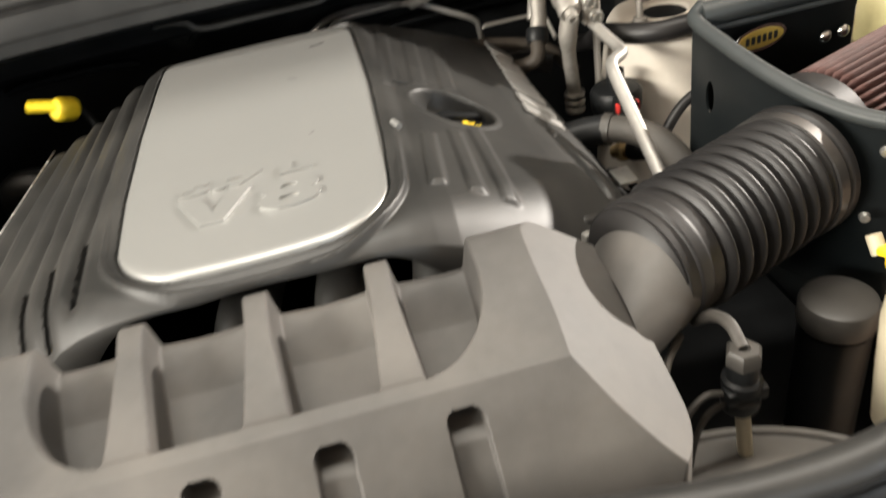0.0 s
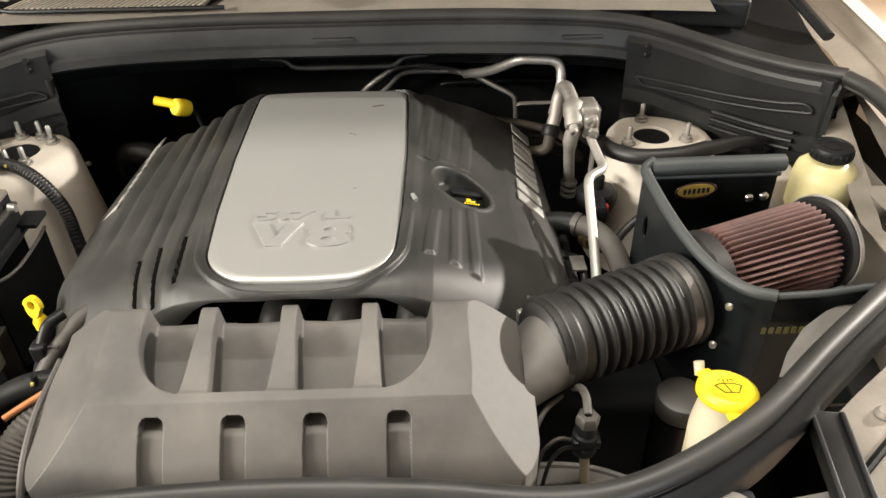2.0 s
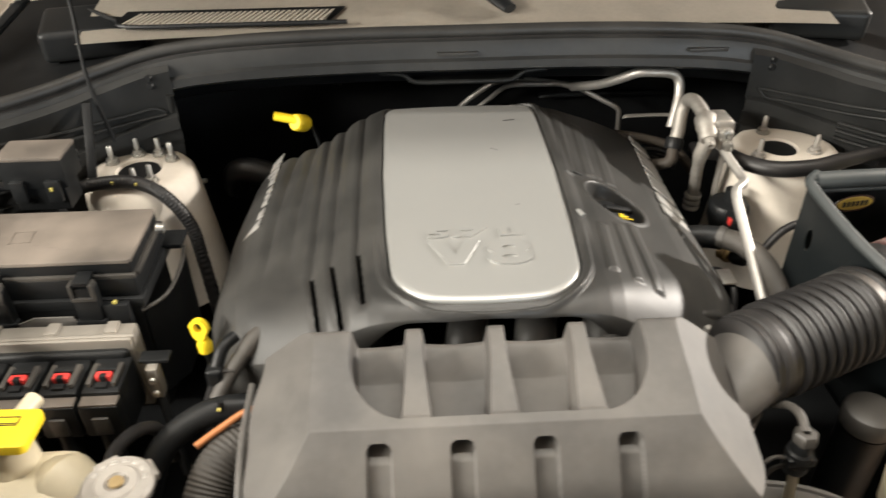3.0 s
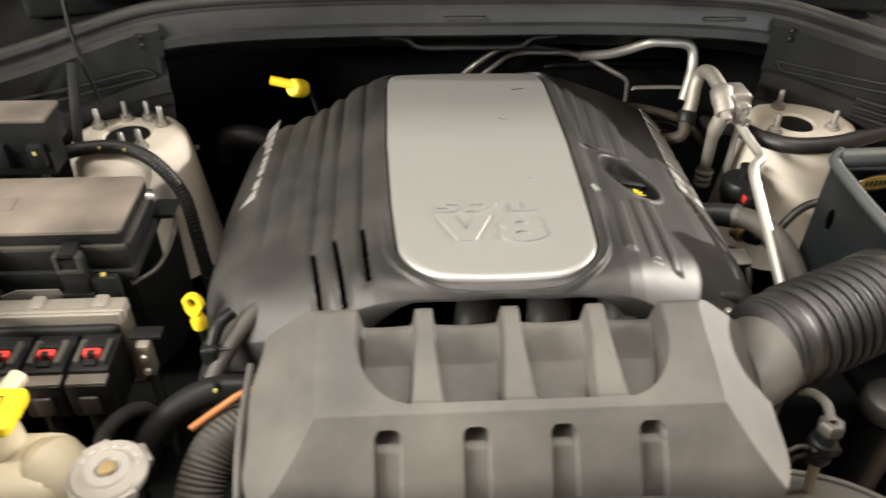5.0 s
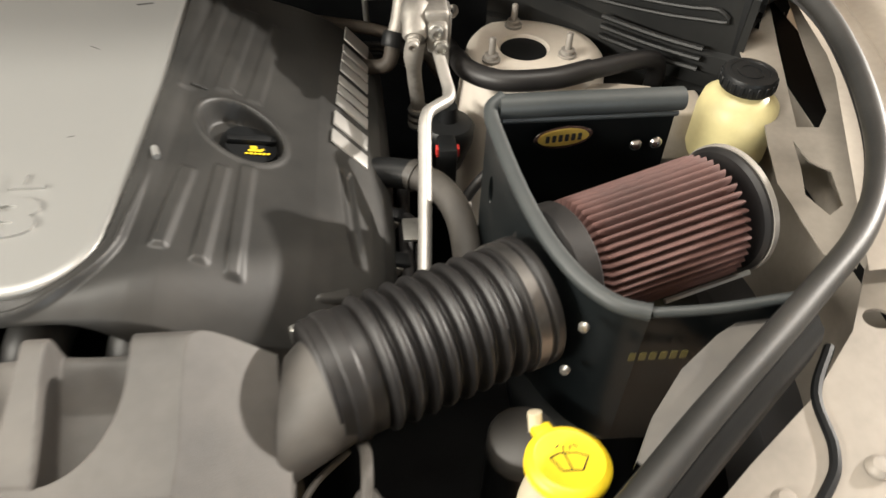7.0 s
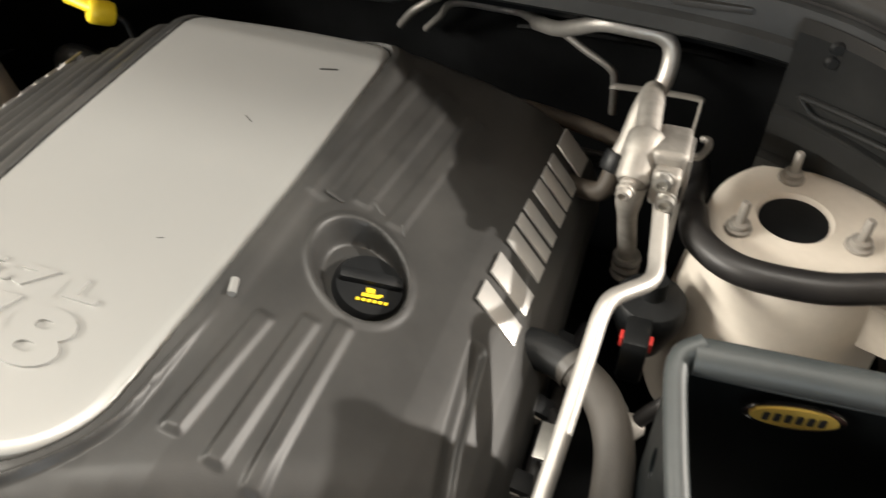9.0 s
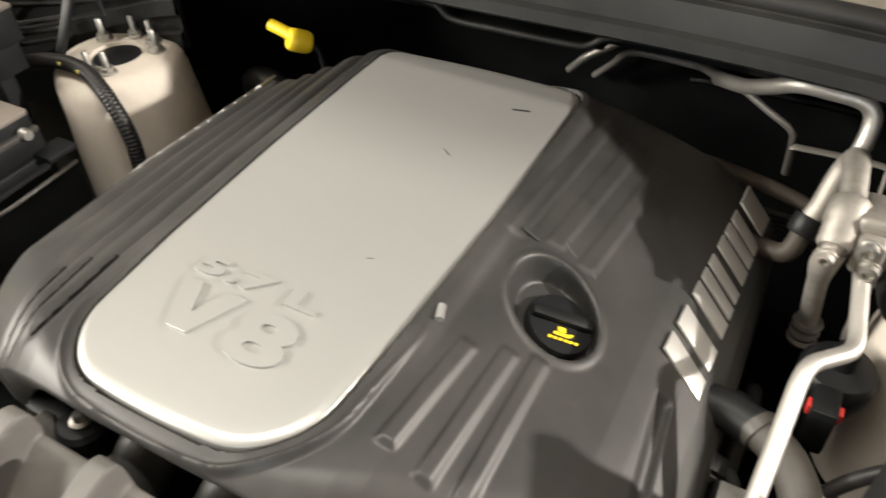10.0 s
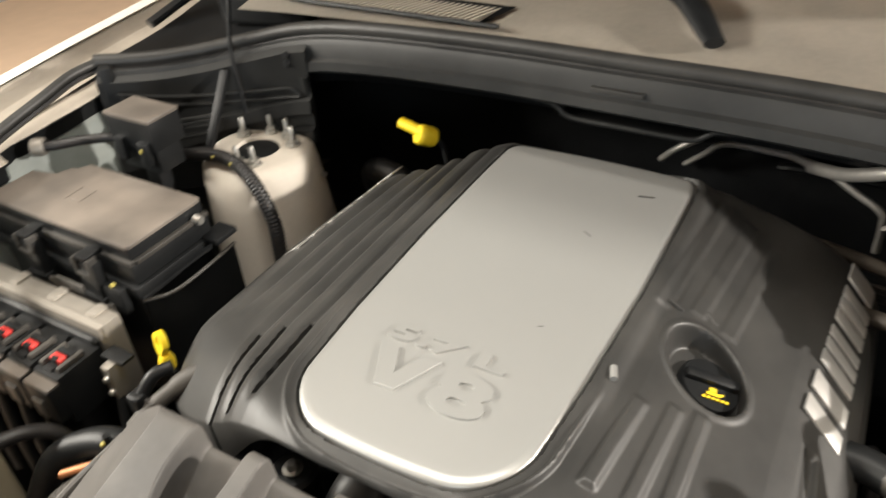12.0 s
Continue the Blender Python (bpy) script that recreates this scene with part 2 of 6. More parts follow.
def prism(outline, thick, bevel=0.0, m=None, seg=2):
    """A polygon in x, y drawn out in z from 0 to thick, its rim rounded."""
    bm = bmesh.new()
    lo = [bm.verts.new((x, y, 0)) for x, y in outline]
    hi = [bm.verts.new((x, y, thick)) for x, y in outline]
    n = len(outline)
    bm.faces.new(lo[::-1])
    top = bm.faces.new(hi)
    for k in range(n):
        bm.faces.new((lo[k], lo[(k + 1) % n], hi[(k + 1) % n], hi[k]))
    if bevel:
        bmesh.ops.bevel(bm, geom=list(top.edges), offset=bevel, segments=seg, profile=0.6, affect="EDGES")
    if m is not None:
        bm.transform(m)
    return bm


def rounded(x0, x1, y0, y1, r, seg=6):
    """A rectangle outline with round corners."""
    out = []
    for cx, cy, a0 in ((x1 - r, y1 - r, 0), (x0 + r, y1 - r, 90), (x0 + r, y0 + r, 180), (x1 - r, y0 + r, 270)):
        for k in range(seg + 1):
            a = radians(a0 + 90 * k / seg)
            out.append((cx + r * math.cos(a), cy + r * math.sin(a)))
    return out


def holed(outer, holes, thick, place):
    """A flat panel with openings cut through it, bent into shape by place(x, y)."""
    bm = bmesh.new()
    edges = []
    for loop in (outer, *holes):
        vs = [bm.verts.new((x, y, 0)) for x, y in loop]
        edges += [bm.edges.new((vs[k], vs[(k + 1) % len(vs)])) for k in range(len(vs))]
    bmesh.ops.triangle_fill(bm, use_beauty=True, use_dissolve=False, edges=edges)
    bmesh.ops.subdivide_edges(bm, edges=bm.edges[:], cuts=1)
    for v in bm.verts:
        v.co = place(v.co.x, v.co.y)
    bmesh.ops.recalc_face_normals(bm, faces=bm.faces[:])
    bmesh.ops.solidify(bm, geom=bm.faces[:], thickness=thick)
    return bm


def smoothstep(a, b, x):
    t = min(1.0, max(0.0, (x - a) / (b - a)))
    return t * t * (3 - 2 * t)


def interp(x, xs, ys):
    return float(np.interp(x, xs, ys))


def lettering(text, size, depth, m, squeeze=1.0, bevel=0.0, fat=0.0):
    """Raised letters from the built-in font, as a mesh."""
    cu = bpy.data.curves.new("letters", "FONT")
    cu.body, cu.size, cu.extrude, cu.align_x = text, size, depth, "CENTER"
    cu.bevel_depth, cu.offset = bevel, fat
    cu.resolution_u = 4
    ob = bpy.data.objects.new("letters", cu)
    scene.collection.objects.link(ob)
    me = bpy.data.meshes.new_from_object(ob.evaluated_get(bpy.context.evaluated_depsgraph_get()))
    bm = bmesh.new()
    bm.from_mesh(me)
    bpy.data.objects.remove(ob)
    bpy.data.curves.remove(cu)
    bpy.data.meshes.remove(me)
    bm.transform(m @ Matrix.Diagonal((squeeze, 1, 1, 1)))
    return bm


def aim(a, b):
    """A pose at a whose z axis points to b."""
    d = Vector(b) - Vector(a)
    return Matrix.Translation(a) @ d.to_track_quat("Z", "Y").to_matrix().to_4x4()


def bolt(parent, at, m=None, r=0.007, h=0.008, mat=ZINC, name="bolt"):
    """A flanged hex bolt head."""
    bm = join(lathe([(0, 0), (r * 1.5, 0), (r * 1.5, h * 0.25), (0, h * 0.3)], 16), lathe([(0, h * 0.2), (r, h * 0.2), (r, h * 0.9), (r * 0.8, h), (0, h)], 6))
    bm.transform((m if m is not None else Matrix.Translation(at)))
    return part(name, bm, mat, parent)

# ---------------------------------------------------------------- the garage round the car
tagged(part("ground", block(-5, 5, -5, 6, -0.1, 0.0, 0), CONCRETE, smooth=False), "tan smooth concrete garage floor under the car", "floor", kind="structure")
# walls and ceiling are unseen additions; their dark grey holds down bounced light
for nm, lim in (("wall_south", (-5, 5, -5.1, -5, 0, 3.4)), ("wall_north", (-5, 5, 6, 6.1, 0, 3.4)), ("wall_west", (-5.1, -5, -5, 6, 0, 3.4)), ("wall_east", (5, 5.1, -5, 6, 0, 3.4))):
    tagged(part(nm, block(*lim, 0), WALLPAINT, smooth=False), "unseen plain grey wall, kept dark to limit bounced light", "wall", kind="structure")
tagged(part("ceiling", block(-5, 5, -5, 6, 3.4, 3.5, 0), WALLPAINT, smooth=False), "unseen plain grey ceiling, kept dark to limit bounced light", "ceiling", kind="structure")

# ---------------------------------------------------------------- car body round the engine bay
EX = -0.013   # centre line of the engine
car = thing("car_body", "champagne painted car with its bonnet open over the engine bay", "car")

# line of the bonnet seal on the right-hand side; the other side is its mirror
SEAL_HALF = [(0.0, 0.232, 0.945), (0.14, 0.226, 0.945), (0.25, 0.212, 0.947), (0.335, 0.212, 0.966), (0.446, 0.264, 0.981), (0.555, 0.354, 0.989),
             (0.67, 0.449, 0.991), (0.752, 0.522, 0.995), (0.806, 0.605, 1.003), (0.835, 0.70, 1.015), (0.842, 0.79, 1.032), (0.832, 0.85, 1.043), (0.812, 0.894, 1.047)]
COWL_HALF = [(0.0, 1.090, 1.096), (0.2, 1.089, 1.096), (0.40, 1.078, 1.093), (0.52, 1.064, 1.083), (0.61, 1.036, 1.064), (0.68, 0.996, 1.051), (0.745, 0.950, 1.046), (0.812, 0.897, 1.050)]


def both(half):
    return [(-x, y, z) for x, y, z in half[:0:-1]] + list(half)


def seal_strip(path, r, name, lab):
    ob = thing(name, lab, "seal")
    part("bulb", tube(path, lambda t: r * (1 - 0.34 * smoothstep(0.30, 0.24, t) * (name == "bonnet_seal")), 14, 6), SEAL, ob)
    part("lip", tube([(x, y, z - r * 0.85) for x, y, z in path], r * 0.8, 8, 6, squash=0.5), RUBBER, ob, "black mounting lip")
    return ob


def settle(x, y, z):
    """The far side of the seal lies lower and a little further in."""
    low = smoothstep(0.30, 0.45, -x) * smoothstep(0.80, 0.68, -x)
    return (x + 0.030 * smoothstep(0.45, 0.62, y) * smoothstep(0.90, 0.80, y) * smoothstep(0.60, 0.75, -x), y - 0.045 * low, z - 0.03 * low)


seal_strip([settle(*p) for p in both(SEAL_HALF)], 0.0117, "bonnet_seal", "dark grey rubber bulb seal round the engine bay")
for s in (1, -1):
    pts = spline([settle(s * x, y, z) for x, y, z in SEAL_HALF[:7]], 6)
    bmc = bmesh.new()
    rows = []
    for i, p in enumerate(pts):
        d = pts[min(i + 1, len(pts) - 1)] - pts[max(i - 1, 0)]
        o = Vector((d.y, -d.x, 0)).normalized() * s
        rows.append([bmc.verts.new(p + o * w + Vector((0, 0, h))) for w, h in ((-0.014, -0.10), (-0.014, -0.012), (0.012, -0.010), (0.016, -0.016), (0.021, -0.020), (0.024, -0.032), (0.024, -0.06))])
    for a, b in zip(rows, rows[1:]):
        for k in range(6):
            bmc.faces.new((a[k], a[k + 1], b[k + 1], b[k]))
    part("seal_carrier", bmc, BLACK, car, "dark plastic carrier under the bonnet seal")
# light flange inside the seal, beside the filter box
flange = [(0.500, 0.312, 0.500, 0.330, 0.972), (0.535, 0.342, 0.520, 0.362, 0.974), (0.575, 0.376, 0.555, 0.402, 0.972), (0.62, 0.412, 0.60, 0.440, 0.962), (0.655, 0.440, 0.645, 0.470, 0.950), (0.668, 0.452, 0.664, 0.480, 0.945)]
bmf = bmesh.new()
rows = [[bmf.verts.new(p) for p in ((xo, yo, zi + 0.012), ((xo + xi) / 2, (yo + yi) / 2, zi + 0.009), (xi, yi, zi), (xi, yi, zi - 0.012))] for xo, yo, xi, yi, zi in flange]
for a, b in zip(rows, rows[1:]):
    for k in range(3):
        bmf.faces.new((a[k], a[k + 1], b[k + 1], b[k]))
part("seal_flange", bmf, PANELGREY, car, "dusty grey flange inside the bonnet seal")
# cowl strip: bulb on top, sloping band below
cow = both(COWL_HALF)
seal_strip(cow, 0.011, "cowl_seal", "dark grey rubber seal along the cowl edge")

dense = spline(cow, 6)


def band(offsets):
    """A strip that follows the cowl edge; offsets are (towards the bay, down)."""
    bm = bmesh.new()
    rows = []
    for i, p in enumerate(dense):
        d = dense[min(i + 1, len(dense) - 1)] - dense[max(i - 1, 0)]
        inw = Vector((d.y, -d.x, 0)).normalized()
        rows.append([bm.verts.new(p + inw * o + Vector((0, 0, z))) for o, z in offsets])
    for a, b in zip(rows, rows[1:]):
        for k in range(len(offsets) - 1):
            bm.faces.new((a[k], a[k + 1], b[k + 1], b[k]))
    return bm


part("cowl_band", band([(-0.03, -0.004), (0.004, -0.008), (0.014, -0.013), (0.018, -0.022), (0.021, -0.040), (0.028, -0.044), (0.029, -0.058), (0.022, -0.064), (-0.02, -0.068), (-0.03, -0.03), (-0.03, -0.004)]), BAND, car, "dark moulded band under the cowl seal")
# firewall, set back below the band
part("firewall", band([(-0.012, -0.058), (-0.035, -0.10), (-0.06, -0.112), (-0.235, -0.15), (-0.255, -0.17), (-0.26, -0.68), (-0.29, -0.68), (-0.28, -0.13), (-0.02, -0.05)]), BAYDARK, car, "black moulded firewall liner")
part("firewall_lip", tube([(-0.150, 1.100, 1.020), (-0.108, 1.095, 1.018), (-0.084, 1.093, 1.0045), (-0.02, 1.092, 1.0035), (0.07, 1.092, 1.0035), (0.092, 1.094, 1.006), (0.112, 1.097, 1.018), (0.15, 1.100, 1.020)], 0.0045, 10, 6), FIREWALL, car, "black moulded lip along the firewall tray")
part("firewall_tray", solid(lambda u, v: (-0.10 + 0.21 * u, 1.094 + 0.045 * v, 1.0035 + 0.004 * v), 12, 3, 0.006), FIREWALL, car, "black moulded tray on the firewall")
# pressed swages and pads of the firewall liner
for x0, x1, z in ((-0.47, -0.20, 0.958), (-0.46, -0.24, 0.920), (0.17, 0.30, 0.905), (0.18, 0.46, 0.875)):
    part("swage", tube([(x0, 1.306, z), (x0 + 0.03, 1.300, z + 0.006), ((x0 + x1) / 2, 1.298, z + 0.008), (x1 - 0.03, 1.300, z + 0.004), (x1, 1.306, z - 0.004)], 0.010, 10, 6, squash=0.7), BAYDARK, car)
for x, z, r in ((-0.16, 0.945, 0.030), (0.255, 0.950, 0.040), (0.395, 0.935, 0.026)):
    part("grommet", lathe([(0, 0.010), (r * 0.5, 0.010), (r * 0.62, 0.004), (r * 0.85, 0.004), (r, 0.0), (r, -0.01), (0, -0.01)], 28, pose(x, 1.330, z, 90, 0, 0)), FIREWALL, car, "black rubber grommet in the firewall")
for x, y in ((-0.012, 1.0665), (0.421, 1.0535)):
    part("marking_tab", block(x - 0.035, x + 0.035, y - 0.002, y + 0.006, 1.061, 1.067, 0.001), SEAL, car)

# cowl top with its grille, and the windscreen behind it
part("cowl_top", solid(lambda u, v: ((u - 0.5) * 1.30, 1.098 + 0.32 * v - 0.03 * (2 * u - 1) ** 4, 1.098 + 0.045 * v + 0.006 * math.sin(v * 3.1)), 60, 8, 0.006), COWL, car, "dusty grey cowl panel below the windscreen")
grille = part("cowl_grille", solid(lambda u, v: (-0.62 + 0.385 * u + 0.03 * v, 1.118 + 0.060 * v + 0.0 * u, 1.107 + 0.010 * v), 20, 4, 0.004), BLACK, car, "black slotted air grille in the cowl")
for k in range(4, 40):
    x = -0.612 + k * 0.0096
    part("slat", prism([(x - 0.010, 1.114), (x - 0.0052, 1.114), (x + 0.0168, 1.182), (x + 0.012, 1.182)], 0.009, 0, Matrix.Translation((0, 0, 1.1065))), COWL, grille, smooth=False)
part("grille_edge", tube([(-0.66, 1.19, 1.118), (-0.60, 1.135, 1.116), (-0.57, 1.110, 1.112), (-0.40, 1.108, 1.112), (-0.20, 1.108, 1.112)], 0.004, 8, 6), BLACK, car)
part("windscreen", solid(lambda u, v: ((u - 0.5) * 1.45, 1.44 + 1.05 * v - 0.16 * (2 * u - 1) ** 2, 1.135 + 0.70 * v), 24, 8, 0.006), GLASS, car, "dark windscreen glass")
# wiper
wiper = thing("wiper", "black windscreen wiper arm lying on the cowl", "wiper")
part("arm", tube([(-0.03, 1.29, 1.135), (0.03, 1.215, 1.140), (0.085, 1.135, 1.118)], lambda t: 0.014 + 0.006 * math.sin(3.1 * t), 10, 6, squash=0.6), BLACK, wiper)
part("pivot_cap", lathe([(0, 0), (0.018, 0), (0.017, 0.014), (0.01, 0.018), (0, 0.018)], 20, Matrix.Translation((-0.03, 1.29, 1.112))), BLACK, wiper)

for s in (1, -1):
    rim = [p for p in dense if s * p.x > 0.40]
    rim = rim if s > 0 else rim[::-1]

    def corner_point(u, v):
        p = rim[min(len(rim) - 1, round(u * (len(rim) - 1)))]
        q = Vector((s * (0.40 + 0.46 * u), 1.42 - 0.10 * u, 1.115 - 0.02 * u))
        m = Vector((p.x, p.y + 0.004, p.z - 0.006)).lerp(q, v)
        return (m.x, m.y, m.z - 0.016 * math.sin(math.pi * v))

    part("cowl_corner", sheet(corner_point, len(rim) - 1, 8), BAYDARK, car, "black moulded cowl corner")
    part("cowl_end_box", block(-0.085, 0.085, -0.055, 0.055, -0.030, 0.026, 0.012, 3, pose(s * 0.650, 1.165, 1.090, 8, 0, -s * 12)), FIREWALL if s > 0 else BLACK, car, "dark teal plastic box at the end of the cowl")
    part("hinge_bar", tube([(s * 0.80, 1.26, 1.12), (s * 0.825, 1.16, 1.09), (s * 0.85, 1.05, 1.055)], 0.012, 10, 5, squash=0.7), BLACK, car, "black bonnet hinge bar")
    part("hinge_bolt", lathe([(0, 0.012), (0.008, 0.010), (0.010, 0), (0, -0.002)], 8, Matrix.Translation((s * 0.80, 1.235, 1.128))), ZINC, car)
part("stay", block(-0.007, 0.007, -0.004, 0.004, 0, 0.125, 0.002, 2, pose(-0.616, 0.912, 0.93, -38, 0, 6)), BAYDARK, car, "flat black stay")
part("washer_line", tube([(-0.642, 1.09, 1.34), (-0.634, 1.062, 1.25), (-0.628, 1.045, 1.17), (-0.620, 1.008, 1.067), (-0.603, 0.990, 0.999), (-0.595, 0.985, 0.96)], 0.0034, 8, 6), BAYDARK, car, "thin black hose to the bonnet")
part("upright_rib", tube([(-0.503, 1.035, 1.02), (-0.510, 1.045, 0.96), (-0.512, 1.045, 0.90)], 0.007, 10, 4), FIREWALL, car)
part("side_stud", tube([(-0.480, 1.00, 0.868), (-0.462, 0.998, 0.872)], 0.0042, 10, 3), ZINC, car, "bright stud")
# side cowls: black mouldings that hang from the band beside the towers


def strip(path, offsets):
    """A strip along a line; offsets are (to its right-hand side, up)."""
    bm = bmesh.new()
    rows = []
    for i, p in enumerate(path):
        d = path[min(i + 1, len(path) - 1)] - path[max(i - 1, 0)]
        inw = Vector((d.y, -d.x, 0)).normalized()
        rows.append([bm.verts.new(p + inw * o + Vector((0, 0, z))) for o, z in offsets])
    for a, b in zip(rows, rows[1:]):
        for k in range(len(offsets) - 1):
            bm.faces.new((a[k], a[k + 1], b[k + 1], b[k]))
    return bm


for s in (1, -1):
    run = [p for p in dense if s * p.x > 0.49]
    side = part("side_cowl", strip(run, [(0.020, -0.018), (0.030, -0.026), (0.031, -0.10), (0.040, -0.104), (0.042, -0.125), (0.033, -0.128), (0.034, -0.150), (0.044, -0.153), (0.045, -0.22), (0.0, -0.23)]), FIREWALL, car, "black ribbed side cowl moulding")
    path = [p for p in run if 0.53 < abs(p.x) < 0.80]
    # long pressed loop with a round end
    loop = []
    for k, dz in ((0, 0.0), (1, -0.014)):
        for p in path[::-1] if k else path:
            t = (abs(p.x) - 0.53) / 0.27
            loop.append(p + Vector((-s * 0.022, -0.0285, -0.081 + 0.040 * t ** 1.3 + dz)))
    part("rib", tube(loop[::2] + [loop[0]], 0.0032, 8, 3), FIREWALL, side)
    # horizontal louvres low at the outer end
    for k in range(3):
        low = [p + Vector((-s * 0.032, -0.038, -0.092 - 0.014 * k)) for p in path if abs(p.x) > 0.665]
        part("louvre", tube(low[::2], 0.0042, 8, 3), FIREWALL, side)
    part("end_bracket", block(-0.012, 0.012, -0.010, 0.010, -0.095, 0.006, 0.003, 2, pose(s * 0.788, 0.893, 1.040, 0, 0, s * 38)), BLACK, side, "black bracket at the end of the side cowl")
    for dz in (0.0, -0.014):
        part("clip_bolt", lathe([(0, 0.004), (0.005, 0.004), (0.0065, 0.0), (0, 0)], 10, pose(s * 0.530, 1.031, 1.052 + dz, 90, 0, s * 12)), BLACK, side)

# fenders, inner rails, corner panels and towers
RAIL = [(0.748, 0.545), (0.772, 0.525), (0.80, 0.56), (0.845, 0.62), (0.885, 0.72), (0.905, 0.85), (0.94, 1.08), (0.81, 1.08), (0.80, 0.95), (0.782, 0.82), (0.770, 0.75), (0.756, 0.70), (0.742, 0.64)]
RAIL_SLOTS = [[(0.800, 0.728), (0.822, 0.722), (0.842, 0.748), (0.866, 0.87), (0.892, 0.992), (0.868, 0.992), (0.838, 0.88)], [(0.764, 0.622), (0.776, 0.592), (0.797, 0.606), (0.806, 0.655), (0.790, 0.672), (0.786, 0.705), (0.776, 0.66)]]
RAIL_LEFT = [(0.745, 0.545), (0.764, 0.560), (0.784, 0.600), (0.760, 0.633), (0.765, 0.682), (0.800, 0.690), (0.806, 0.715), (0.802, 0.80), (0.805, 0.896), (0.82, 1.0), (0.91, 1.02), (0.895, 0.80), (0.86, 0.62), (0.80, 0.53)]
CORNER = [(0.545, 0.300), (0.60, 0.343), (0.672, 0.395), (0.73, 0.452), (0.775, 0.52), (0.825, 0.58), (0.90, 0.62), (0.97, 0.60), (0.955, 0.30), (0.90, 0.02), (0.62, -0.04), (0.565, 0.10), (0.552, 0.225)]
for s in (1, -1):
    part("fender", sheet(lambda u, v: (s * (interp(u, (0, 0.4, 1), (0.875, 0.945, 0.985)) + 0.075 * math.sin(v * 1.57)), 0.30 + 1.30 * u, interp(u, (0, 0.5, 1), (0.985, 1.035, 1.075)) - 0.004 * v - 0.50 * max(0, v - 0.3) ** 1.6), 30, 16), OUTER, car, "glossy champagne painted fender")
    def ledge_point(u, v):
        f = (0.20 + 1.10 * u) / 1.30
        xi, zi = interp(u, (0, 0.25, 0.5, 0.8, 1), (0.76, 0.845, 0.862, 0.88, 0.90)), interp(u, (0, 0.25, 0.5, 0.8, 1), (0.962, 0.998, 1.022, 1.034, 1.05))
        xo, zo = interp(f, (0, 0.4, 1), (0.875, 0.945, 0.985)) + 0.004, interp(f, (0, 0.5, 1), (0.985, 1.035, 1.075)) - 0.004
        fold = 0.006 * math.sin(v * math.pi) + 0.005 * smoothstep(0.55, 0.62, v) * smoothstep(0.97, 0.88, v)
        return (s * (xi + (xo - xi) * v), 0.50 + 1.10 * u, zi + (zo - zi) * v - fold)

    part("outer_ledge", sheet(ledge_point, 30, 32), LEDGE, car, "champagne painted ledge outside the seal")
    part("inner_rail", holed(RAIL if s > 0 else RAIL_LEFT, RAIL_SLOTS if s > 0 else [], 0.002, (lambda x, y: (-x, y, 0.983 + 0.06 * (y - 0.6))) if s < 0 else lambda x, y: (s * x, y, 0.938 + 0.05 * (y - 0.5) + 0.16 * max(0, x - 0.80))), DUSTSHADE if s > 0 else LEDGE, car, "champagne painted inner rail with dark slots" if s > 0 else "dusty champagne painted inner rail")
    corner = part("corner_panel", holed(CORNER, [[(0.757 + 0.013 * math.cos(a), 0.462 + 0.011 * math.sin(a)) for a in np.linspace(0, 6.283, 18, endpoint=False)]], 0.003, lambda x, y: (s * x, y, 0.930 + 0.05 * (x - 0.6) + 0.03 * (y - 0.3))), DUSTSHADE, car, "dusty champagne panel over the headlamp, its colour darkened for shade")
    # the shaded gap round the headlamp, laid on as a near-black bead
    part("panel_gap_line", tube([(s * 0.705, 0.440, 0.936), (s * 0.672, 0.394, 0.936), (s * 0.664, 0.345, 0.9355), (s * 0.640, 0.312, 0.934), (s * 0.555, 0.240, 0.929)], 0.0045, 8, 6), BAYDARK, corner, "near-black bead standing for the dark panel gap")
    for x, y in ((0.612, 0.312), (0.634, 0.200), (0.69, 0.33), (0.60, 0.09)):
        part("push_rivet", lathe([(0, 0.006), (0.006, 0.0055), (0.0095, 0.002), (0.010, 0), (0, -0.001)], 18, Matrix.Translation((s * x, y, 0.931 + 0.05 * (x - 0.6) + 0.03 * (y - 0.3)))), DUSTSHADE, corner)
    strap = part("strap", block(-0.018, 0.018, -0.062, 0.062, -0.012, 0.004, 0.003, 2, pose(s * 0.538, 0.250, 0.937, 0, 0, -s * 9)), BLACK, car, "black plastic channel strap")
    for dx in (-0.015, 0.015):
        part("strap_edge", block(dx - 0.003, dx + 0.003, -0.060, 0.060, 0.002, 0.007, 0.002, 2, pose(s * 0.538, 0.250, 0.937, 0, 0, -s * 9)), BLACK, strap)
    if s > 0:
        part("inner_fender", sheet(lambda u, v: (interp(v, (0, 0.15, 1), (0.83, 0.80, 0.78)), 0.36 + 0.95 * u, interp(u, (0, 0.3, 0.6, 1), (0.90, 0.935, 0.95, 0.96)) - 0.50 * v), 20, 8), DUSTSHADE, car, "dusty painted inner wing panel with shade in its colour")
        # short arm and plate between the tower and the wing
        part("apron_arm", strip([Vector((0.575, 0.915, 0.885)), Vector((0.605, 0.888, 0.905)), Vector((0.635, 0.862, 0.921)), Vector((0.668, 0.838, 0.931))], [(-0.010, -0.05), (-0.010, -0.003), (-0.007, 0.0), (0.007, 0.0), (0.010, -0.003), (0.010, -0.05)]), LEDGE, car, "champagne painted apron arm beside the tower")
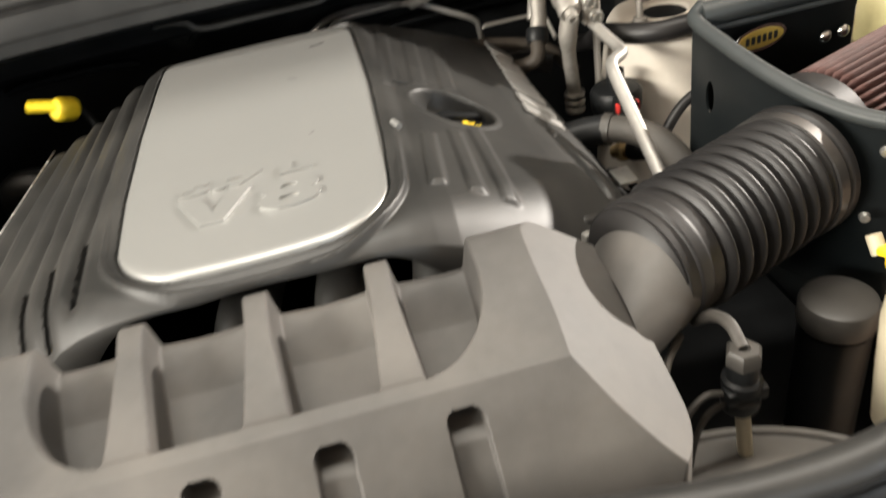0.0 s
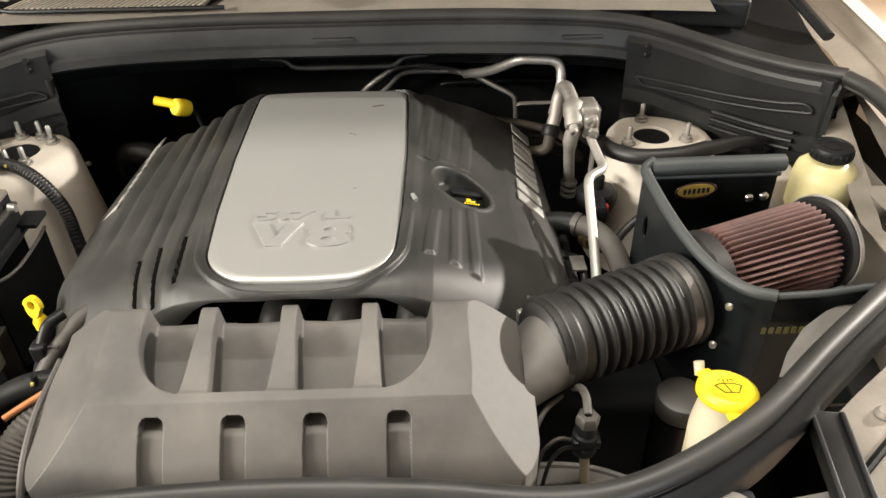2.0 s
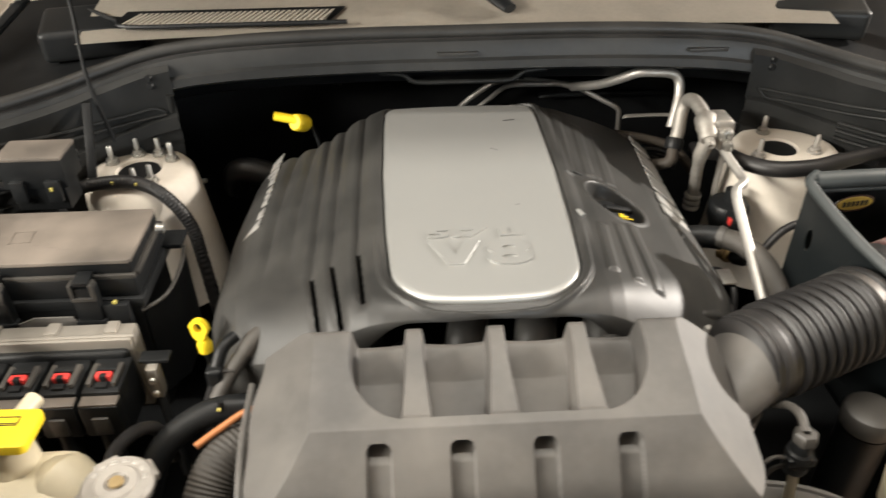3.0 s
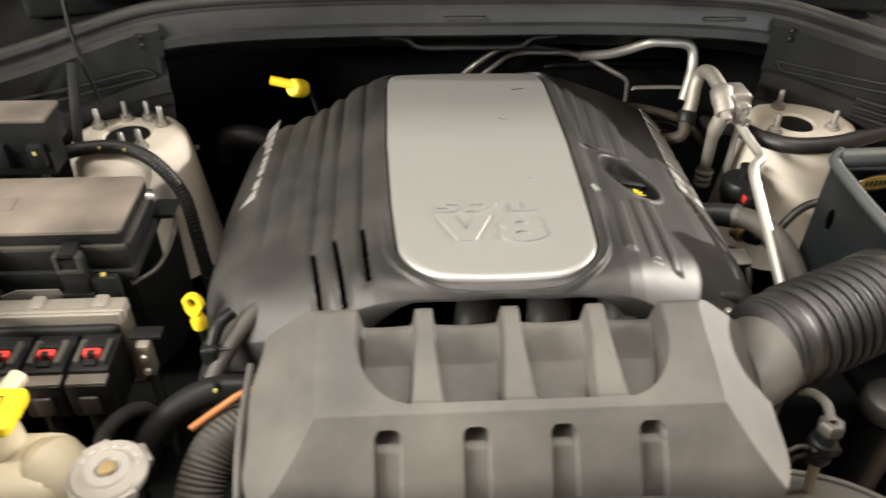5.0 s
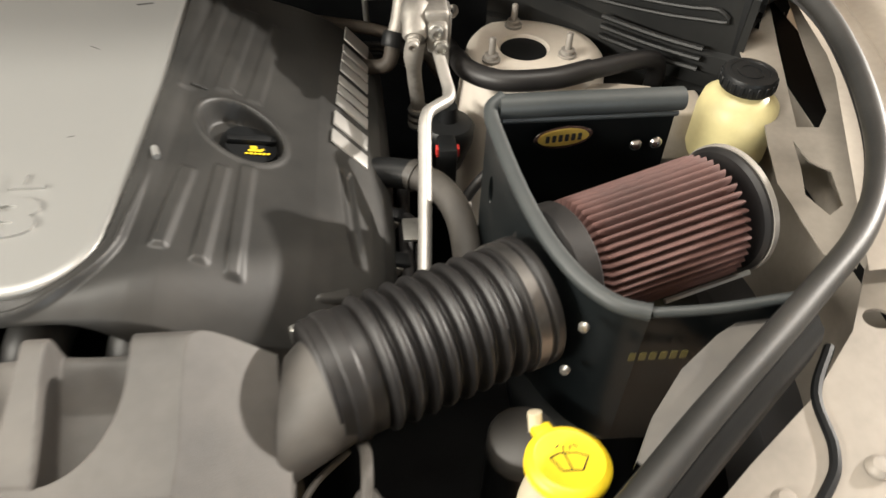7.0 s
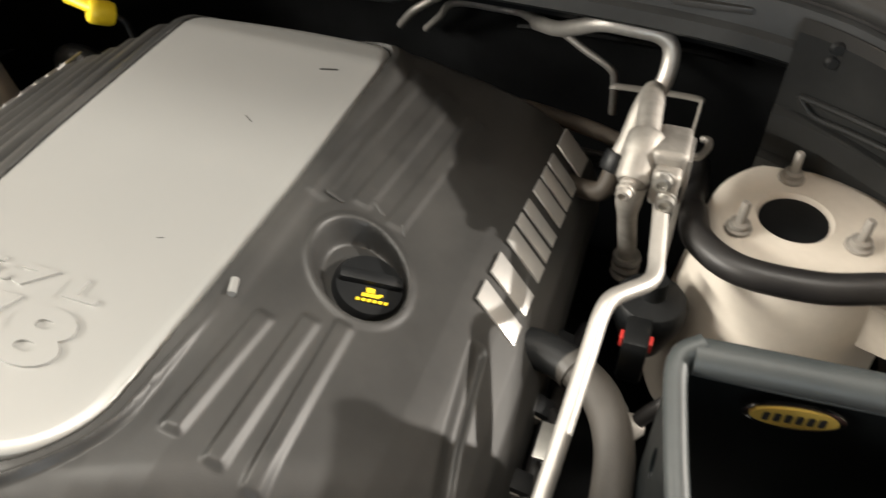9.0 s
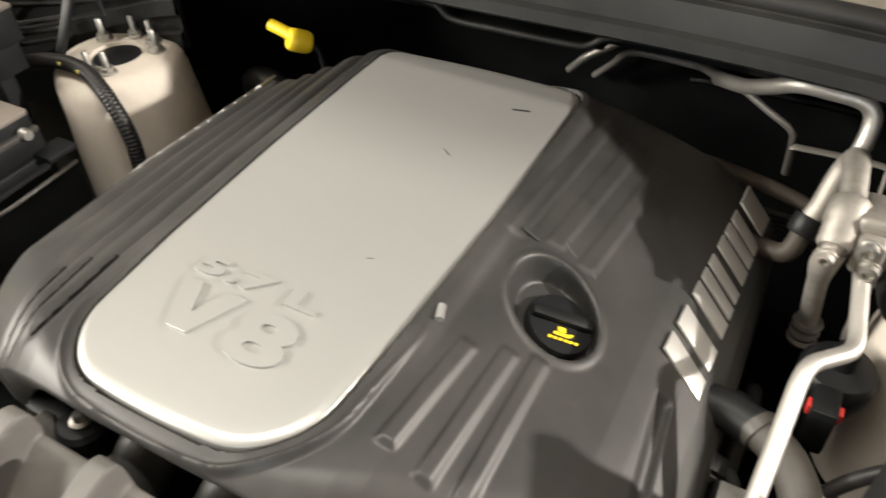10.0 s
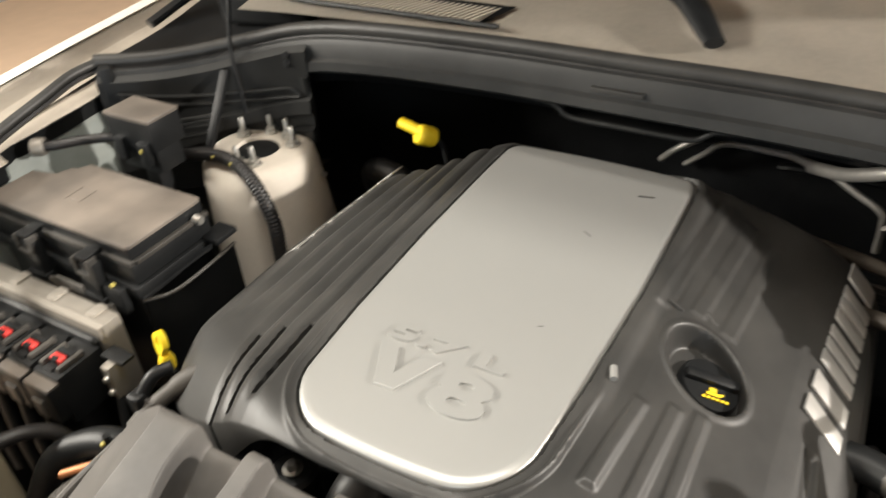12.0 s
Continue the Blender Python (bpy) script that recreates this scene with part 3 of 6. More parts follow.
        part("apron_plate", block(0.672, 0.735, 0.800, 0.850, 0.85, 0.922, 0.006, 3), LEDGE, car, "champagne painted apron plate")
    else:
        part("inner_fender", sheet(lambda u, v: (-interp(v, (0, 0.15, 1), (0.812, 0.800, 0.770)) + 0.012 * smoothstep(0.20, 0.05, u), 0.36 + 0.95 * u, 0.945 + 0.060 * u - 0.50 * v), 24, 12), WINGPAINT, car, "painted inner wing panel with dim teal light in its colour")
    edge = [Vector((s * x, y, (0.983 + 0.06 * (y - 0.6)) if s < 0 else 0.938 + 0.05 * (y - 0.5))) for x, y in ((0.764, 0.560), (0.784, 0.600), (0.760, 0.633), (0.765, 0.682), (0.800, 0.690), (0.806, 0.715), (0.802, 0.80), (0.805, 0.896), (0.82, 1.0))] if s < 0 else []
    if edge:
        part("rail_drop", strip(edge, [(0, 0), (-0.004, -0.004), (-0.006, -0.026), (-0.012, -0.030)]), BLACK, car, "black drop below the inner rail")
    # added near-black sheet, so the rail slots look down into shade
    part("under_rail_shade", sheet(lambda u, v: (s * (0.805 + 0.155 * u), 0.42 + 0.95 * v, 0.895), 6, 8), BAYDARK, car, "near-black sheet standing for the shade below the rail")
    wheel = part("wheel", lathe([(0.20, -0.11), (0.33, -0.12), (0.37, -0.09), (0.375, 0.0), (0.37, 0.09), (0.33, 0.12), (0.20, 0.11)], 48, pose(s * 0.83, 0.62, 0.375, 0, 90, 0)), RUBBER, car, "black tyre")
    part("rim", lathe([(0, 0.05), (0.06, 0.06), (0.20, 0.09), (0.205, 0.10), (0.205, -0.10), (0, -0.10)], 36, pose(s * 0.83, 0.62, 0.375, 0, s * 90, 0)), ALU, wheel, "alloy rim")
part("bumper", block(-0.88, 0.88, -0.30, -0.06, 0.32, 0.875, 0.06, 4), OUTER, car, "champagne painted front bumper")
TOWERS = {1: (0.534, 0.949, 0.926), -1: (-0.556, 0.955, 0.921)}
for s, (tx, ty, tz) in TOWERS.items():
    prof = [(0.034, -0.02), (0.035, -0.003), (0.038, 0.001), (0.043, 0.0), (0.07, 0.001), (0.082, -0.003), (0.089, -0.012), (0.093, -0.03), (0.102, -0.14), (0.108, -0.23)]
    if s > 0:
        prof[:4] = [(0.030, -0.02), (0.031, -0.003), (0.034, 0.001), (0.039, 0.0)]
    bm = lathe(prof, 40)
    bmesh.ops.delete(bm, geom=[f for f in bm.faces if len(f.verts) > 4], context="FACES")
    for v in bm.verts:
        v.co.x += s * 0.06 * smoothstep(0, -0.3, v.co.z) * -0.2
        if s > 0 and math.hypot(v.co.x, v.co.y) > 0.05:
            v.co.x *= 1.20 if v.co.x > 0 else 0.84
    tower = part("strut_tower", xf(bm, Matrix.Translation((tx, ty, tz))), PAINT, car, "champagne painted strut tower with a round hole")
    # near-black cup that puts shade into the tower's hole
    part("hole_shade", lathe([(0, -0.05), (0.0345 - 0.002 * (s + 1), -0.05), (0.0345 - 0.002 * (s + 1), -0.003)], 28, Matrix.Translation((tx, ty, tz))), BAYDARK, tower)
    for a in (95, 215, 335) if s > 0 else (152, 105, 68, 35, 280, 305):
        x, y = tx + 0.058 * math.cos(radians(a)), ty + 0.055 * math.sin(radians(a))
        part("stud", lathe([(0, 0), (0.012, 0), (0.012, 0.003), (0.009, 0.004), (0.009, 0.009), (0.0045, 0.010), (0.0042, 0.030), (0.003, 0.032), (0, 0.032)], 12, Matrix.Translation((x, y, tz + 0.001))), CAPGREY if s > 0 else ZINC, tower)

# front panel over the radiator, with its pocket, label and louvres
front = part("front_panel", holed([(-0.57, 0.235), (-0.45, 0.215), (-0.335, 0.190), (-0.25, 0.196), (0.0, 0.208), (0.25, 0.196), (0.335, 0.190), (0.45, 0.215), (0.57, 0.235), (0.60, 0.10), (0.66, -0.05), (0.50, -0.12), (0.0, -0.15), (-0.50, -0.12), (-0.66, -0.05), (-0.60, 0.10)], [], 0.004, lambda x, y: (x, y, 0.923 + 0.02 * (y - 0.1))), PANELGREY, car, "dusty grey plastic panel over the radiator")
part("front_rail", block(-0.30, 0.26, 0.190, 0.222, 0.915, 0.934, 0.004), BLACK, front, "black rail behind the panel")
for s in (1, -1):
    part("pocket_edge", tube([(s * 0.262, 0.205, 0.926), (s * 0.285, 0.172, 0.926), (s * 0.295, 0.152, 0.9255), (s * 0.40, 0.148, 0.925), (s * 0.535, 0.170, 0.926), (s * 0.575, 0.158, 0.926), (s * 0.59, 0.12, 0.925)], 0.003, 8, 6), BLACK, front)
    part("pocket_block", block(s * 0.365 - 0.022, s * 0.365 + 0.022, 0.168, 0.196, 0.92, 0.936, 0.004), PANELGREY, front)
    part("pocket_slot", block(s * 0.365 - 0.018, s * 0.365 + 0.018, 0.163, 0.170, 0.922, 0.930, 0.001), BLACK, front)
    for x, y, r in ((0.420, 0.205, 0.022), (0.452, 0.175, 0.011), (0.318, 0.168, 0.009), (0.50, 0.200, 0.014)):
        part("boss", lathe([(0, 0.010), (r * 0.8, 0.009), (r, 0.004), (r * 1.05, -0.003), (0, -0.003)], 24, Matrix.Translation((s * x, y, 0.926))), PANELGREY, front)
    for k in range(9):
        part("louvre", tube([(s * (0.44 + 0.014 * k), 0.075 + 0.006 * k, 0.927), (s * (0.444 + 0.014 * k), 0.115 + 0.006 * k, 0.929)], 0.003, 8, 3), BLACK, front)
part("recess", block(-0.12, 0.100, 0.085, 0.192, 0.921, 0.9285, 0.002), BLACK, front, "dark recessed strip")
label = part("label_sheet", block(-0.030, 0.094, 0.05, 0.165, 0.926, 0.9295, 0), STICKER, front, "white paper label with a yellow header", smooth=False)
part("label_header", block(-0.030, 0.094, 0.150, 0.164, 0.9294, 0.9302, 0), YELLOW, label, smooth=False)
for k in range(6):
    part("text_bar", block(-0.024, 0.086 - 0.012 * (k % 3), 0.140 - 0.013 * k, 0.144 - 0.013 * k, 0.9294, 0.9301, 0), INK, label, smooth=False)
for x in (-0.10, 0.0, 0.12):
    part("rivet_hole", lathe([(0, 0.0016), (0.0035, 0.0015), (0.004, 0), (0, 0)], 12, Matrix.Translation((x, 0.204, 0.9345))), INK, front)
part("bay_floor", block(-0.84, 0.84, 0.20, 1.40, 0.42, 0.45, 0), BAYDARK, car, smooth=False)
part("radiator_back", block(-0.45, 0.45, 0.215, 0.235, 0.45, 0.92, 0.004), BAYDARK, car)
# the bonnet is hinged at the cowl and leans over the bay
def bonnet_point(u, v):
    x = (u - 0.5) * 1.62 * (1 - 0.10 * v)
    low = 0.085 * smoothstep(0.08, 0.22, abs(x)) * (1 - v) ** 6
    return (x, 1.36 - 0.69 * v - 0.03 * math.sin(v * 3.1416) + (0.05 * (1 - v) + 0.05 * v) * (2 * u - 1) ** 2, 1.265 - low + 0.985 * v)


bonnet = part("bonnet", solid(bonnet_point, 60, 20, 0.02), INNER, car, "raised bonnet with a dark grey underside")
part("outer_skin", solid(lambda u, v: tuple(Vector(bonnet_point(u, 0.985 * v)) + Vector((0, 0.032, 0.022))), 60, 20, 0.004), OUTER, bonnet, "glossy champagne outer skin")

# ---------------------------------------------------------------- engine under the covers
engine = thing("engine_block", "dark cast engine block below the covers", "engine")
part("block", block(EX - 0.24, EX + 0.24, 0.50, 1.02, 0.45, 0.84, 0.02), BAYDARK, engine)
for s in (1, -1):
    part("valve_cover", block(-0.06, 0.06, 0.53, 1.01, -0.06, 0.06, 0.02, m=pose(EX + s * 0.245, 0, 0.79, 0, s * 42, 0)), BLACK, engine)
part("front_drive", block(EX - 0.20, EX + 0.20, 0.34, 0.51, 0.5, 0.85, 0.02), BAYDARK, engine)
mb = part("mount_boss", lathe([(0, -0.06), (0.022, -0.06), (0.023, -0.004), (0.019, 0.0), (0, 0.001)], 24, Matrix.Translation((-0.112, 0.494, 0.913))), BLACK, engine)
part("mount_bolt", lathe([(0, 0.010), (0.004, 0.010), (0.0055, 0.008), (0.006, 0.003), (0.010, 0.002), (0.010, 0), (0, 0)], 16, Matrix.Translation((-0.112, 0.494, 0.913))), ZINC, mb, "bright mounting bolt")
for x in (-0.05, 0.035, 0.12):
    part("runner", tube([(x, 0.475, 0.88), (x + 0.01, 0.51, 0.915), (x + 0.02, 0.57, 0.92)], 0.026, 16, 6), COVER, engine, "grey intake runner")
part("mount_post", block(EX - 0.02, EX + 0.02, 0.7, 0.74, 0.8, 0.97, 0.004), BAYDARK, engine)

# ---------------------------------------------------------------- engine cover
cover = thing("engine_cover", "dark grey moulded engine cover with a satin silver centre plate", "engine cover")
PX = (0, 0.125, 0.145, 0.165, 0.20, 0.25, 0.28, 0.30, 0.317, 0.335, 0.347, 0.356, 0.360)
PZ = (0.979, 0.979, 0.977, 0.972, 0.956, 0.933, 0.9185, 0.907, 0.8955, 0.881, 0.867, 0.845, 0.815)
# the left flank is fuller
PZL = (0.979, 0.979, 0.977, 0.972, 0.956, 0.935, 0.9230, 0.9145, 0.9050, 0.8905, 0.877, 0.856, 0.822)
# front and back ends of the three slits: (x, y) from the engine's centre
SLITS = (((-0.150, 0.515), (-0.160, 0.617)), ((-0.177, 0.499), (-0.195, 0.613)), ((-0.203, 0.491), (-0.221, 0.600)))


def slit_x(k, y):
    (xa, ya), (xb, yb) = SLITS[k]
    return interp(y, (ya, yb, yb + 0.20, 1.05), (xa, xb, xb - 0.004, xb - 0.002))


def plate_d(x, y):
    """Signed distance to the rim of the centre plate, negative inside (x from the engine's centre)."""
    hw = interp(y, (0.49, 0.56, 0.65, 0.80, 0.95, 1.04), (0.112, 0.119, 0.126, 0.131, 0.131, 0.129))
    r = interp(y, (0.5, 0.7, 0.75, 1.05), (0.055, 0.055, 0.022, 0.022))
    y0 = 0.494 + 0.9 * x * x
    y1 = 1.036 - 0.4 * x * x
    qx, qy = abs(x) - hw + r, max(y0 - y, y - y1) + r
    return math.hypot(max(qx, 0), max(qy, 0)) + min(max(qx, qy), 0) - r


def groove(x, y, x0, x1, ya, yb, w):
    """A flat-topped ridge along the track from (x0, ya) to (x1, yb), highest at its front end."""
    t = (y - ya) / (yb - ya)
    cx = x0 + (x1 - x0) * t
    e = abs(x - cx)
    return smoothstep(w + 0.0035, w - 0.0030, e) * smoothstep(ya - 0.004, ya + 0.003, y) * (1 - 0.35 * max(0, min(1, t))) * smoothstep(yb + 0.002, yb - 0.006, y)


def cover_point(u, v):
    s = 2 * u - 1
    yf = 0.480 + 0.040 * s * s + 0.05 * s ** 6
    yb = 1.050 - 0.02 * s ** 8 + (0.030 * smoothstep(0.33, 0.80, s) if s > 0 else -0.036 * smoothstep(0.40, 0.74, -s))
    y = yf + (yb - yf) * v
    w = interp(y, (0.46, 0.52, 0.62, 0.8, 0.95, 1.06), (0.335, 0.352, 0.366, 0.368, 0.366, 0.362) if s > 0 else (0.335, 0.356, 0.374, 0.376, 0.364, 0.344)) / 0.36
    xl = s * 0.36
    x = xl if abs(xl) < 0.13 else math.copysign(0.13 + (abs(xl) - 0.13) * (0.36 * w - 0.13) / 0.23, xl)
    z = interp(abs(xl), PX, PZ if s > 0 else PZL)
    # front and back fall-off
    df, db = y - yf, yb - y
    side = smoothstep(0.07, 0.29, abs(x))
    z -= (0.010 + 0.034 * side) * max(0, 1 - df / (0.020 + 0.075 * side)) ** 2
    z -= 0.03 * max(0, 1 - db / 0.025) ** 2
    d = plate_d(x, y)
    # raised rim round the plate, with a shadow joint
    lip = smoothstep(0.66, 0.58, y)
    step = lip * smoothstep(0.0160, 0.0125, d) + (1 - lip) * smoothstep(0.026, 0.006, d)
    z += (0.005 + 0.0026 * smoothstep(0.07, 0.11, x)) * step * smoothstep(-0.004, 0.0, d)
    z -= 0.0030 * lip * smoothstep(0.0115, 0.0085, d)
    if d < 0.0:
        z -= 0.006
    if x < 0:
        # long flutes, the front ends of which are open slits
        for k in range(3):
            e = abs(x - slit_x(k, y))
            flute = (1 - min(1.0, e / 0.0120)) ** 1.4
            z -= 0.0068 * flute * smoothstep(SLITS[k][0][1] - 0.012, SLITS[k][0][1] + 0.012, y) * smoothstep(1.048, 1.02, y)
        for cx, deep in ((-0.250, 0.0050), (-0.283, 0.0065)):
            z -= deep * (1 - min(1.0, abs(xl - cx) / 0.0135)) ** 1.3 * smoothstep(0.60, 0.72, y) * smoothstep(1.03, 1.0, y)
    else:
        for xa, xb, ya, yb in ((0.160, 0.170, 0.558, 0.668), (0.192, 0.198, 0.551, 0.684), (0.219, 0.220, 0.546, 0.694)):
            z += 0.0042 * groove(x, y, xa, xb, ya, yb, 0.0062)
        for xa, xb, ya, yb in ((0.150, 0.166, 0.792, 1.010), (0.184, 0.200, 0.806, 0.998), (0.216, 0.232, 0.802, 0.985)):
            z += 0.0019 * groove(x, y, xa, xb, ya, yb, 0.0075)
        # dark joint low on the flank
        jx = interp(y, (0.60, 0.65, 0.735), (0.329, 0.321, 0.314))
        z -= 0.007 * smoothstep(0.0088, 0.0012, abs(x - jx)) * smoothstep(0.60, 0.61, y) * smoothstep(0.742, 0.732, y)
        # round-ended pocket with the filler cap in it
        px, py = x - 0.209, y - 0.746
        ca, sa = math.cos(radians(-36)), math.sin(radians(-36))
        a, b = (px * ca - py * sa) / 0.0375, (px * sa + py * ca) / 0.0485
        q = math.hypot(a, b)
        z += 0.002 * smoothstep(1.2, 1.06, q)
        z -= 0.026 * smoothstep(1.02, 0.86, q)
    return (EX + x, y, z)


bm = sheet(cover_point, 520, 330)
# three open slits at the front ends of the flutes
slit = []
for k, f in enumerate(bm.faces):
    c = f.calc_center_median()
    for n, ((xa, ya), (xb, yb)) in enumerate(SLITS):
        if abs(c.x - EX - slit_x(n, c.y)) < 0.0033 and ya < c.y < yb:
            slit.append(f)
bmesh.ops.delete(bm, geom=slit, context="FACES")
edges = [e for e in bm.edges if len(e.link_faces) == 1]
ret = bmesh.ops.extrude_edge_only(bm, edges=edges)
for v in [g for g in ret["geom"] if isinstance(g, bmesh.types.BMVert)]:
    front = v.co.y < 0.56
    v.co.z -= 0.003 + 0.045 * smoothstep(0.10, 0.19, abs(v.co.x - EX)) if front else 0.045
    v.co.x += 0.004 * (-1 if v.co.x > EX else 1)
part("shell", bm, COVER, cover, sharp=60)


def plate_outline(grow=0.0, n=120):
    """The rim of the plate, found along rays from its middle."""
    out = []
    for k in range(n):
        a = 2 * math.pi * k / n
        lo, hi = 0.05, 0.4
        for _ in range(30):
            mid = (lo + hi) / 2
            if plate_d(mid * math.cos(a), 0.765 + mid * math.sin(a)) > grow:
                hi = mid
            else:
                lo = mid
        out.append((EX + lo * math.cos(a), 0.765 + lo * math.sin(a)))
    return out


rings = [(-0.0025, 0.968), (-0.0025, 0.9812), (-0.0030, 0.9822), (-0.0042, 0.9832), (-0.0062, 0.9842), (-0.0085, 0.9848), (-0.0105, 0.9852), (-0.0125, 0.9853), (-0.022, 0.9853), (-0.05, 0.9853)]
bm = bmesh.new()
loops = [[bm.verts.new((x, y, z)) for x, y in plate_outline(g, 200)] for g, z in rings]
for a, b in zip(loops, loops[1:]):
    for k in range(200):
        bm.faces.new((a[k], a[(k + 1) % 200], b[(k + 1) % 200], b[k]))
bm.faces.new(loops[-1])
bm.faces.new(loops[0][::-1])
plate = part("plate", bm, PLATE, cover, "satin silver painted centre plate", sharp=70)


def fitted(bm, x0, x1, y0, y1):
    """Stretches flat letters to the given limits."""
    xs, ys = [v.co.x for v in bm.verts], [v.co.y for v in bm.verts]
    for v in bm.verts:
        v.co.x = x0 + (x1 - x0) * (v.co.x - min(xs)) / (max(xs) - min(xs))
        v.co.y = y0 + (y1 - y0) * (v.co.y - min(ys)) / (max(ys) - min(ys))
    return bm


part("lettering", fitted(lettering("5.7 L", 0.031, 0.0026, pose(EX, 0.62, 0.9853), 1.9, 0.0, 0.0012), -0.083, 0.042, 0.622, 0.642), PLATE, plate, "raised silver engine size lettering")
vee = [(0.0, 1.0), (0.31, 1.0), (0.505, 0.36), (0.70, 1.0), (1.0, 1.0), (0.655, 0.0), (0.345, 0.0)]
part("lettering", prism([(-0.0815 + 0.066 * x, 0.564 + 0.049 * y) for x, y in vee], 0.0027, 0.0004, Matrix.Translation((0, 0, 0.9853)), 1), PLATE, plate, "raised silver letter V", sharp=25)
part("lettering", fitted(lettering("8", 0.07, 0.0026, pose(EX, 0.5555, 0.9853), 1.4, 0.0, 0.0024), -0.009, 0.047, 0.560, 0.611), PLATE, plate, "raised silver figure 8", sharp=25)
for sx, sy, sl, sr in ((0.030, 0.865, 0.007, -35), (0.045, 0.700, 0.003, 20), (-0.060, 0.640, 0.002, 60)):
    part("scratch", prism(rounded(-sl, sl, -0.0004, 0.0004, 0.0003, 2), 0.0004, 0, pose(sx, sy, 0.9851, 0, 0, sr)), CHROME if sl > 0.01 else INK, plate)
part("slot_mark", prism(rounded(-0.010, 0.010, -0.0014, 0.0014, 0.0013), 0.0010, 0, pose(0.066, 0.966, 0.9845, 0, 0, 12)), INK, plate)

# filler cap in its pocket
cap_m = pose(0.2005, 0.7455, 0.9305, 8, 22, 22)
cap = part("filler_cap", join(lathe([(0, -0.02), (0.0305, -0.02), (0.031, 0.002), (0.029, 0.006), (0, 0.007)], 36), block(-0.028, 0.028, -0.002, 0.010, 0.002, 0.013, 0.004)), BLACK, cover, "black oil filler cap with a yellow symbol")
cap.data.transform(cap_m)
bm = join(prism([(-0.010, 0.0), (0.008, 0.0), (0.013, 0.004), (0.012, 0.006), (0.006, 0.004), (-0.009, 0.004)], 0.0008), prism(rounded(-0.005, 0.004, 0.005, 0.011, 0.001), 0.0008),
          *[prism([(-0.016 + 0.006 * k, -0.006), (-0.012 + 0.006 * k, -0.006), (-0.011 + 0.006 * k, -0.0025), (-0.015 + 0.006 * k, -0.0025)], 0.0008) for k in range(6)])
part("oil_symbol", xf(bm, cap_m @ pose(0.001, -0.014, 0.0075) @ Matrix.Scale(0.8, 4)), YELLOW, cap, "yellow oil can symbol and bars")
part("nub", tube([(0.1255, 0.680, 0.9842), (0.1305, 0.666, 0.9842)], 0.0034, 10, 4), PLATE, cover, "small pale peg")

for x, y, z, turn in ((0.150, 0.800, 0.9735, -8), (0.184, 0.813, 0.957, -35), (0.211, 0.801, 0.9445, -60)):
    part("mould_mark", prism(rounded(-0.009, 0.009, -0.0022, 0.0022, 0.0018, 3), 0.0022, 0.0008, pose(x, y, z, 0, 26, turn)), COVER, cover, "small raised moulding mark")
lug = part("front_lug", block(0.256, 0.300, 0.556, 0.612, 0.868, 0.893, 0.007, 3), COVER, cover, "rounded lug at the front corner of the cover")
lug.data.transform(Matrix.Translation((0.278, 0.584, 0.88)) @ pose(0, 0, 0, 0, 24, 20) @ Matrix.Translation((-0.278, -0.584, -0.88)))
# badges on both flanks: a row of plain slanted bars each
BARS = ((0.000, 0.021), (0.031, 0.055), (0.070, 0.088), (0.094, 0.108), (0.114, 0.128), (0.140, 0.158), (0.163, 0.179), (0.184, 0.200), (0.214, 0.244))
right_flank = pose(0.3050, 0.776, 0.8985, 0, 0, -3.2) @ pose(0, 0, 0, -1.3, 37, 0)
left_flank = pose(EX - 0.3325, 0.768, 0.9010, 0, 0, -3.4) @ pose(0, 0, 0, 0.0, -40, 0)
for m, lean, grow, wide, slim in ((right_flank, -0.016, 1.11, 0.0245, 0.024), (left_flank, 0.012, 0.98, 0.0175, 0.024)):
    for a, b in BARS:
        w = wide - slim * a
        out = [(-w, a * grow), (w, a * grow + lean), (w, b * grow + lean), (-w, b * grow)]
        part("badge_bar", prism(out, 0.0024, 0.0006, m), BADGE, cover, "bright slanted badge bar")

# ---------------------------------------------------------------- intake plenum in front
plenum = thing("intake_plenum", "dusty dark plastic intake plenum with ribbed recess and four slots", "intake plenum")
_prof = spline([(0.264, 0.78, 0), (0.268, 0.845, 0), (0.279, 0.888, 0), (0.305, 0.921, 0), (0.3385, 0.9500, 0)], 10) + spline([(0.3395, 0.9508, 0), (0.375, 0.9600, 0), (0.41, 0.9715, 0), (0.443, 0.981, 0), (0.455, 0.981, 0), (0.461, 0.972, 0), (0.462, 0.94, 0)], 10)
QY, QZ = [p.x for p in _prof], [p.y for p in _prof]
_len = [0.0]
for k in range(1, len(QY)):
    _len.append(_len[-1] + math.hypot(QY[k] - QY[k - 1], QZ[k] - QZ[k - 1]))


